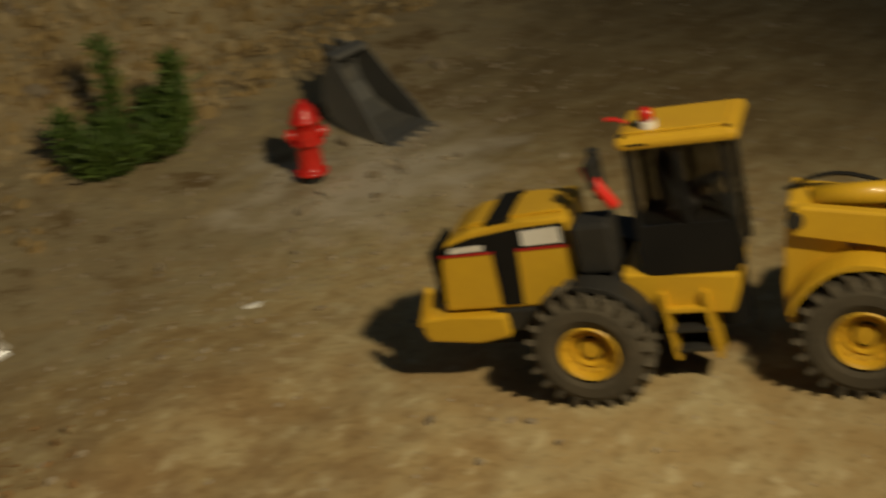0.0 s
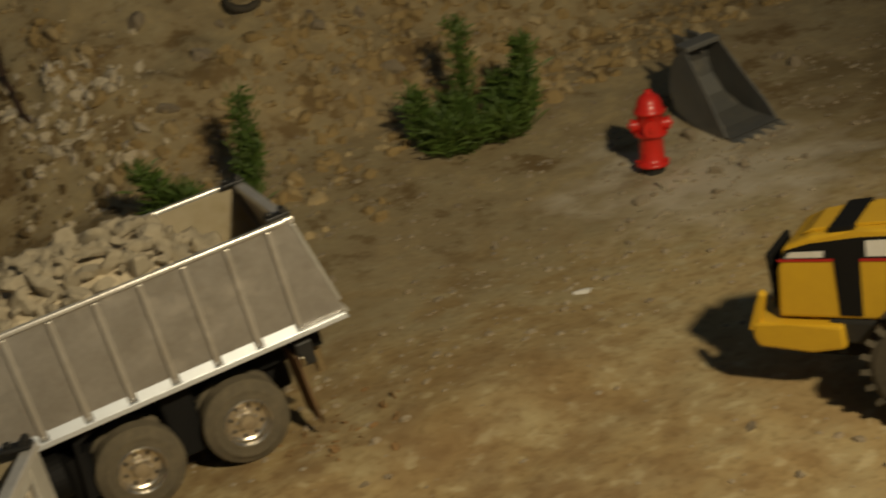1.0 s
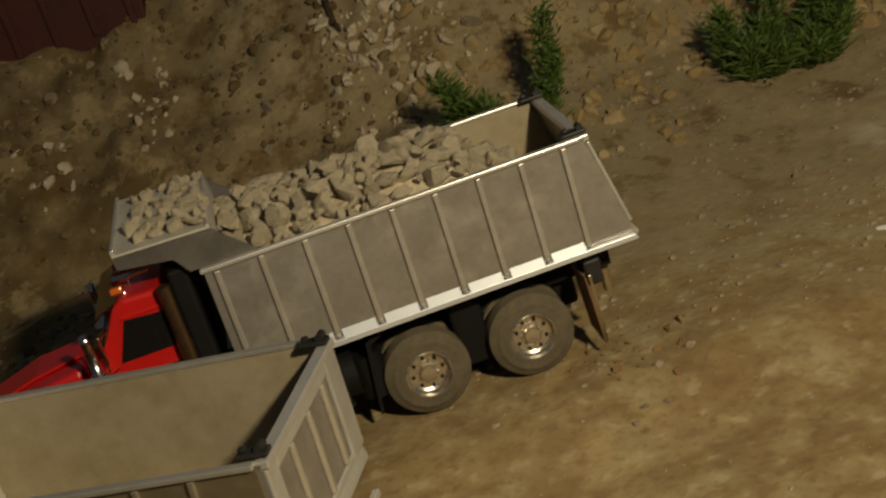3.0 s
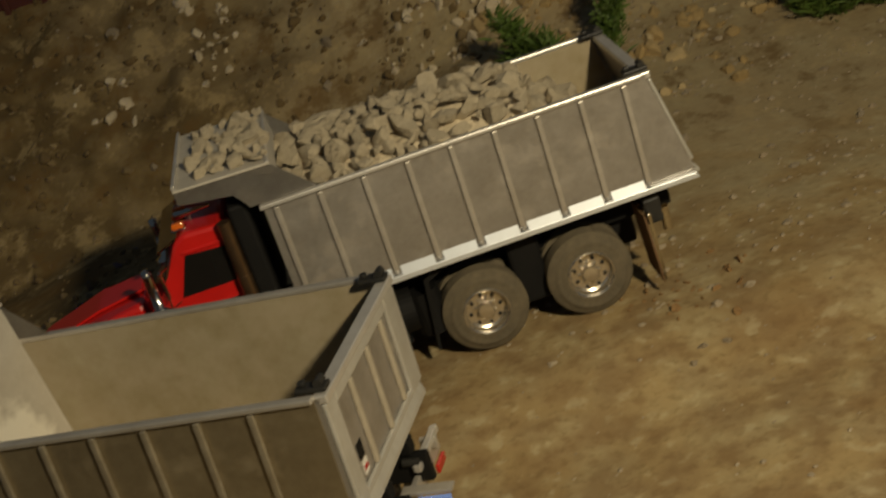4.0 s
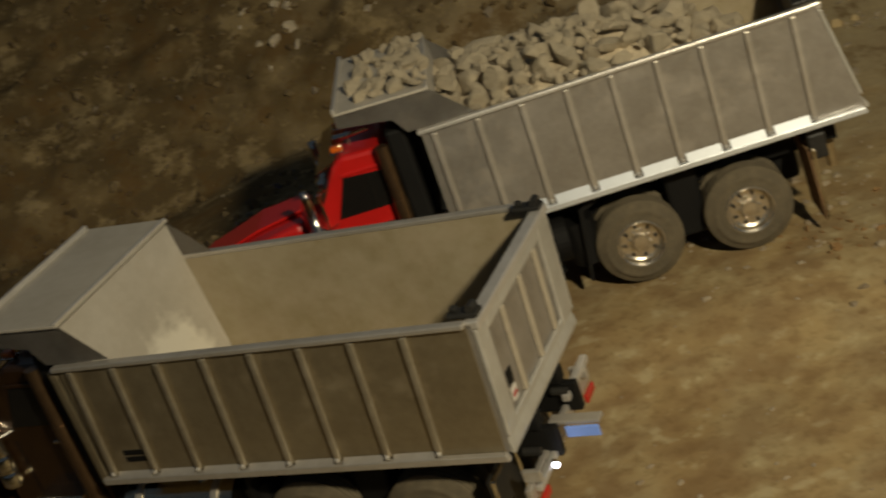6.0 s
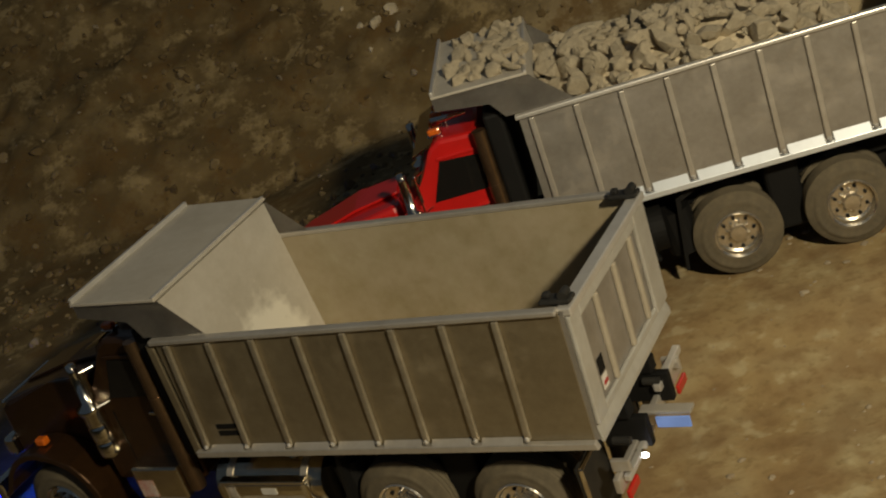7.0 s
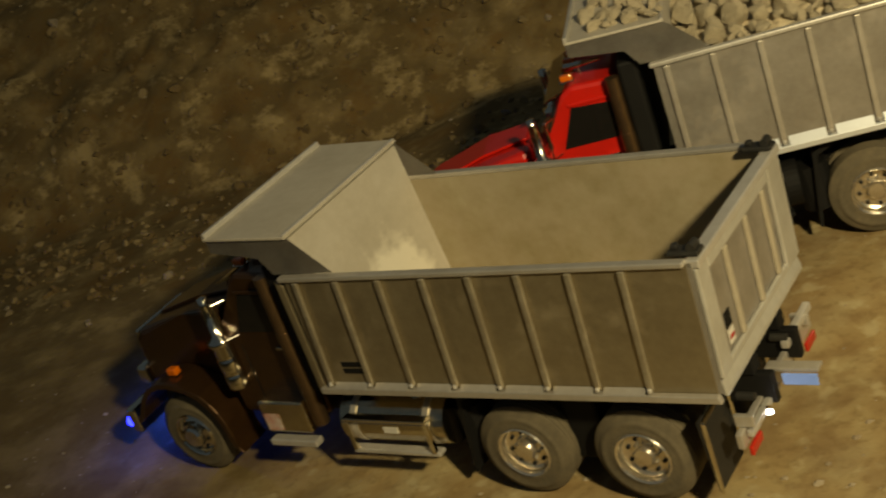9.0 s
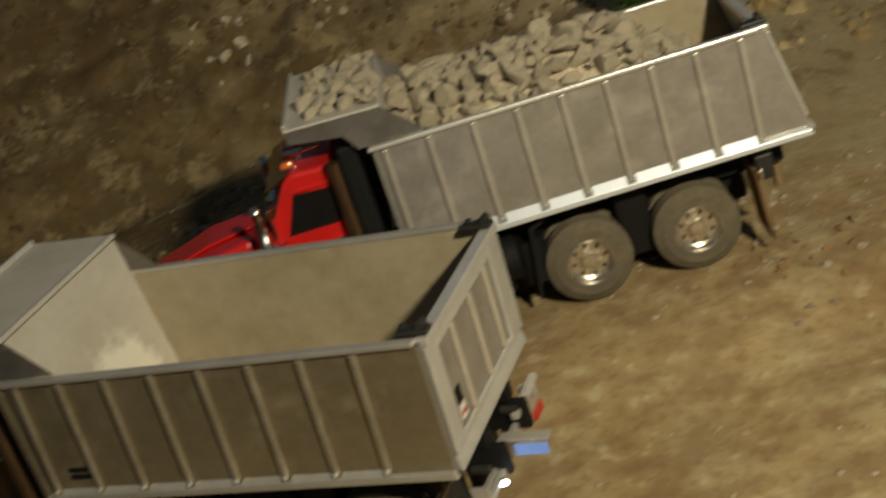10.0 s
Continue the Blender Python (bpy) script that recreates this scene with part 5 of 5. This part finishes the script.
# ---------------------------------------------------------------- stones
def scatter():
    rnd = random.Random(21)
    n = 0
    while n < 240:
        x, y = rnd.uniform(-1.0, 1.9), rnd.uniform(1.35, 2.5)
        foot = 1.66
        if y < foot and rnd.random() < 0.75:
            continue
        if (x - 0.74) ** 2 + (y - 1.55) ** 2 < 0.02 or (0.8 < x < 1.15 and y < 1.5):
            continue
        cluster = noise.noise((x * 2.5, y * 2.5, 9.0))
        if cluster < -0.05 and rnd.random() < 0.8:
            continue
        r = (0.005 + 0.020 * rnd.random() ** 2.6) * (0.5 if x < 0.3 else 0.8)
        o = new("stone", rnd.choice(ROCKS))
        o.matrix_world = Matrix.Translation((x, y, ground_z(x, y) + r * 0.15)) @ Euler([rnd.uniform(0, 6.28) for _ in range(3)]).to_matrix().to_4x4() @ Matrix.Diagonal((r, r, r, 1))
        tagged(o, "small tan stone half buried in the dirt bank", "stone", "stones on the bank")
        n += 1
    # clods and broken stone covering the bank
    chunk = []
    for me in ROCKS:
        chunk.append((np.array([v.co[:] for v in me.vertices]), np.array([p.vertices[:] for p in me.polygons])))
    verts, faces = [], []
    dark_verts, dark_faces = [], []
    k = 0
    while k < 9500:
        x, y = rnd.uniform(-1.1, 1.7), 1.50 + 1.0 * rnd.random() ** 1.25
        c = noise.noise((x * 3.1, y * 3.1, 2.0))
        if c < rnd.uniform(-0.5, 0.2) or abs(x - 0.74) < 0.13 and y < 1.66 or x > 0.8 and y < 1.62 or 0.42 < x < 0.72 and y < 1.78 and rnd.random() < 0.8 or y < 1.62 and rnd.random() < 0.6:
            k += 0.1
            continue
        r = 0.0035 + 0.013 * rnd.random() ** 2.6
        if x < 0.3:
            if rnd.random() < 0.55:
                k += 0.1
                continue
            r *= 0.7
        p, f = rnd.choice(chunk)
        m = np.array(Euler([rnd.uniform(0, 6.28) for _ in range(3)]).to_matrix()) * r
        vs, fs = (dark_verts, dark_faces) if x < 0.3 + 0.25 * c else (verts, faces)
        fs.extend((f + len(vs)).tolist())
        vs.extend((p @ m.T + np.array([x, y, ground_z(x, y)])).tolist())
        k += 1
    me = bpy.data.meshes.new("damp_clods")
    me.from_pydata(dark_verts, [], dark_faces)
    me.materials.append(DARK_CLOD)
    tagged(new("damp_clods", me), "dark brown clods strewn over the bank", "rubble", kind="stuff")
    me = bpy.data.meshes.new("clods")
    me.from_pydata(verts, [], faces)
    me.materials.append(CLOD)
    tagged(new("clods", me), "broken tan clods and rubble covering the bank", "rubble", kind="stuff")
    # pebbles over the yard
    base = B()
    bmesh.ops.create_icosphere(base, subdivisions=1, radius=1.0)
    bv = np.array([v.co[:] for v in base.verts])
    bf = np.array([[v.index for v in f.verts] for f in base.faces])
    base.free()
    rs = np.random.RandomState(4)
    verts, faces = [], []
    for k in range(4200):
        x, y = rs.uniform(-1.2, 1.8), rs.uniform(0.45, 2.6)
        if x < 0.25 and y > 1.3 and rs.rand() < 0.9:
            continue
        r = 0.0012 + 0.0032 * rs.rand() ** 3 + (0.003 * rs.rand() if y > 1.6 and x > 0.25 else 0)
        p = bv * (1 + 0.35 * rs.uniform(-1, 1, (len(bv), 1))) * np.array([1, rs.uniform(0.6, 1), rs.uniform(0.4, 0.7)]) * r
        p = p + np.array([x, y, ground_z(x, y) + r * 0.1])
        faces.extend((bf + len(verts)).tolist())
        verts.extend(p.tolist())
    # coarser gravel on the strip below the bank
    for k in range(2600):
        x, y = rs.uniform(0.15, 1.35), 1.02 + 0.75 * rs.rand() ** 0.8
        if noise.noise((x * 4.0, y * 4.0, 6.0)) < rs.uniform(-0.35, 0.25):
            continue
        r = 0.0016 + 0.0042 * rs.rand() ** 2.5
        p = bv * (1 + 0.35 * rs.uniform(-1, 1, (len(bv), 1))) * np.array([1, rs.uniform(0.6, 1), rs.uniform(0.4, 0.7)]) * r
        p = p + np.array([x, y, ground_z(x, y) + r * 0.1])
        faces.extend((bf + len(verts)).tolist())
        verts.extend(p.tolist())
    me = bpy.data.meshes.new("pebbles")
    me.from_pydata(verts, [], faces)
    me.materials.append(STONE)
    tagged(new("pebbles", me), "fine tan gravel strewn over the dirt", "gravel", kind="stuff")


scatter()


SPILLS = ((0.325, 1.90, 0.055, 0.050, 220), (-0.02, 2.03, 0.025, 0.045, 28), (-0.20, 2.0, 0.035, 0.03, 10))


def extras():
    chip = new("stone", PALE[4].copy())
    chip.data.materials[0] = WHITE
    chip.matrix_world = pose(0.613, 1.139, ground_z(0.613, 1.139) + 0.001, 4, 3, -20) @ Matrix.Diagonal((0.012, 0.007, 0.003, 1))
    tagged(chip, "flat pale stone chip on the bare yard", "stone", "stones on the yard")
    rnd = random.Random(77)
    for x, y, r in ((0.423, 1.345, 0.009), (0.28, 0.98, 0.006), (0.30, 0.975, 0.005), (0.265, 0.965, 0.005), (0.90, 1.27, 0.010), (0.93, 1.25, 0.008), (0.86, 1.22, 0.008), (0.80, 1.28, 0.012), (0.72, 1.20, 0.006), (0.95, 1.38, 0.012), (0.98, 1.20, 0.006),
                    (0.55, 0.80, 0.006), (0.59, 0.72, 0.005), (0.53, 0.72, 0.006), (0.58, 0.68, 0.005), (0.70, 1.05, 0.004), (0.5, 1.25, 0.006), (0.62, 1.33, 0.007), (0.3, 1.2, 0.005)):
        o = new("stone", rnd.choice(ROCKS))
        o.matrix_world = Matrix.Translation((x, y, ground_z(x, y) + r * 0.1)) @ Euler([rnd.uniform(0, 6.28) for _ in range(3)]).to_matrix().to_4x4() @ Matrix.Diagonal((r, r, r * 0.7, 1))
        tagged(o, "small grey stone on the bare yard", "stone", "stones on the yard")
    for k in range(26):
        x, y, r = rnd.gauss(0.91, 0.05), rnd.gauss(1.285, 0.04), 0.003 + 0.008 * rnd.random() ** 2
        if (x - 0.862) ** 2 + (y - 1.345) ** 2 < 0.0012:
            continue
        o = new("stone", rnd.choice(PALE))
        o.matrix_world = Matrix.Translation((x, y, ground_z(x, y))) @ Euler([rnd.uniform(0, 6.28) for _ in range(3)]).to_matrix().to_4x4() @ Matrix.Diagonal((r, r, r * 0.6, 1))
        tagged(o, "small pale stone scattered by the hydrant", "stone", "stones on the yard")
    for k in range(34):
        x, y, r = rnd.gauss(0.305, 0.030), rnd.gauss(1.075, 0.030), 0.0025 + 0.005 * rnd.random() ** 2
        o = new("clod", rnd.choice(ORANGE))
        o.matrix_world = Matrix.Translation((x, y, ground_z(x, y))) @ Euler([rnd.uniform(0, 6.28) for _ in range(3)]).to_matrix().to_4x4() @ Matrix.Diagonal((r, r, r * 0.5, 1))
        tagged(o, "small orange-brown clod behind the truck wheels", "clod", "clods behind the truck")
    # old tyre and a dark red skip higher up the bank
    x, y = 0.617, 1.950
    t = thing("old_tyre", pose(x, y, ground_z(x, y) + 0.004, 30, 0, 0), "small black tyre lying on the bank", "tyre")
    bm = lathe(B(), [(0.0195, 0.0), (0.026, 0.0), (0.029, 0.003), (0.029, 0.007), (0.026, 0.010), (0.0195, 0.010), (0.0195, 0.0)], 30, UPRIGHT, False)
    part("casing", bm, RUBBER_DARK, t, "", True)
    t = thing("hose", Matrix.Identity(4), "short black rubber hose lying on the bank", "hose")
    path = [(0.655 + 0.018 * k, 1.95 + 0.006 * k + 0.006 * math.sin(k)) for k in range(8)]
    part("sleeve", tube(B(), [Vector((u, v, ground_z(u, v) + 0.003)) for u, v in path], 0.006, 10), RUBBER_DARK, t, "", True)
    t = thing("timber_beam", pose(0.45, 2.075, ground_z(0.45, 2.05) + 0.012, 12, 0, -14), "dark weathered timber beam lying on the bank", "beam")
    part("timber", box(B(), (-0.085, -0.03, -0.02), (0.15, 0.03, 0.03), 0.003), WOOD, t)
    t = thing("skip", pose(-0.12, 2.265, 0.288, 0, 0, -14), "dark red steel skip standing on the bank", "skip")
    part("body", prism(B(), [(-0.20, -0.02), (0.15, -0.02), (0.165, 0.11), (-0.215, 0.11)], -0.07, 0.07, 0.003), RUST, t)
    for k in range(6):
        part("stiffener", box(B(), (-0.185 + 0.063 * k, -0.076, 0.0), (-0.175 + 0.063 * k, -0.0702, 0.108), 0.001), RUST, t)
    part("rim", box(B(), (-0.22, -0.078, 0.1102), (0.17, 0.078, 0.120), 0.002), ALU, t, "grey worn rim")
    # shaded crevice in the bank, drawn as a dark tube along its line
    t = thing("root", Matrix.Identity(4), "dark tube standing in for a shaded crevice in the bank", "root")
    path = [(0.276, 2.09), (0.272, 2.06), (0.263, 2.03), (0.264, 2.0), (0.261, 1.97), (0.268, 1.955)]
    part("stem", tube(B(), [Vector((u, v, ground_z(u, v) + 0.003)) for u, v in path], 0.0055, 9), WOOD, t, "", True)
    # pale broken stone spilt down the bank
    verts, faces = [], []
    for cx, cy, sx, sy, count in SPILLS:
        for k in range(count):
            x, y, r = rnd.gauss(cx, sx), rnd.gauss(cy, sy), 0.0035 + 0.011 * rnd.random() ** 2
            me = rnd.choice(PALE)
            m = Matrix.Translation((x, y, ground_z(x, y) + r * 0.2)) @ Euler([rnd.uniform(0, 6.28) for _ in range(3)]).to_matrix().to_4x4() @ Matrix.Diagonal((r, r, r * 0.7, 1))
            n = len(verts)
            verts.extend([(m @ v.co)[:] for v in me.vertices])
            faces.extend([[n + i for i in p.vertices] for p in me.polygons])
    me = bpy.data.meshes.new("spilt_stones")
    me.from_pydata(verts, [], faces)
    me.materials.append(ROCK)
    tagged(new("spilt_stones", me), "pale broken stone spilt down the bank", "rubble", kind="stuff")



extras()
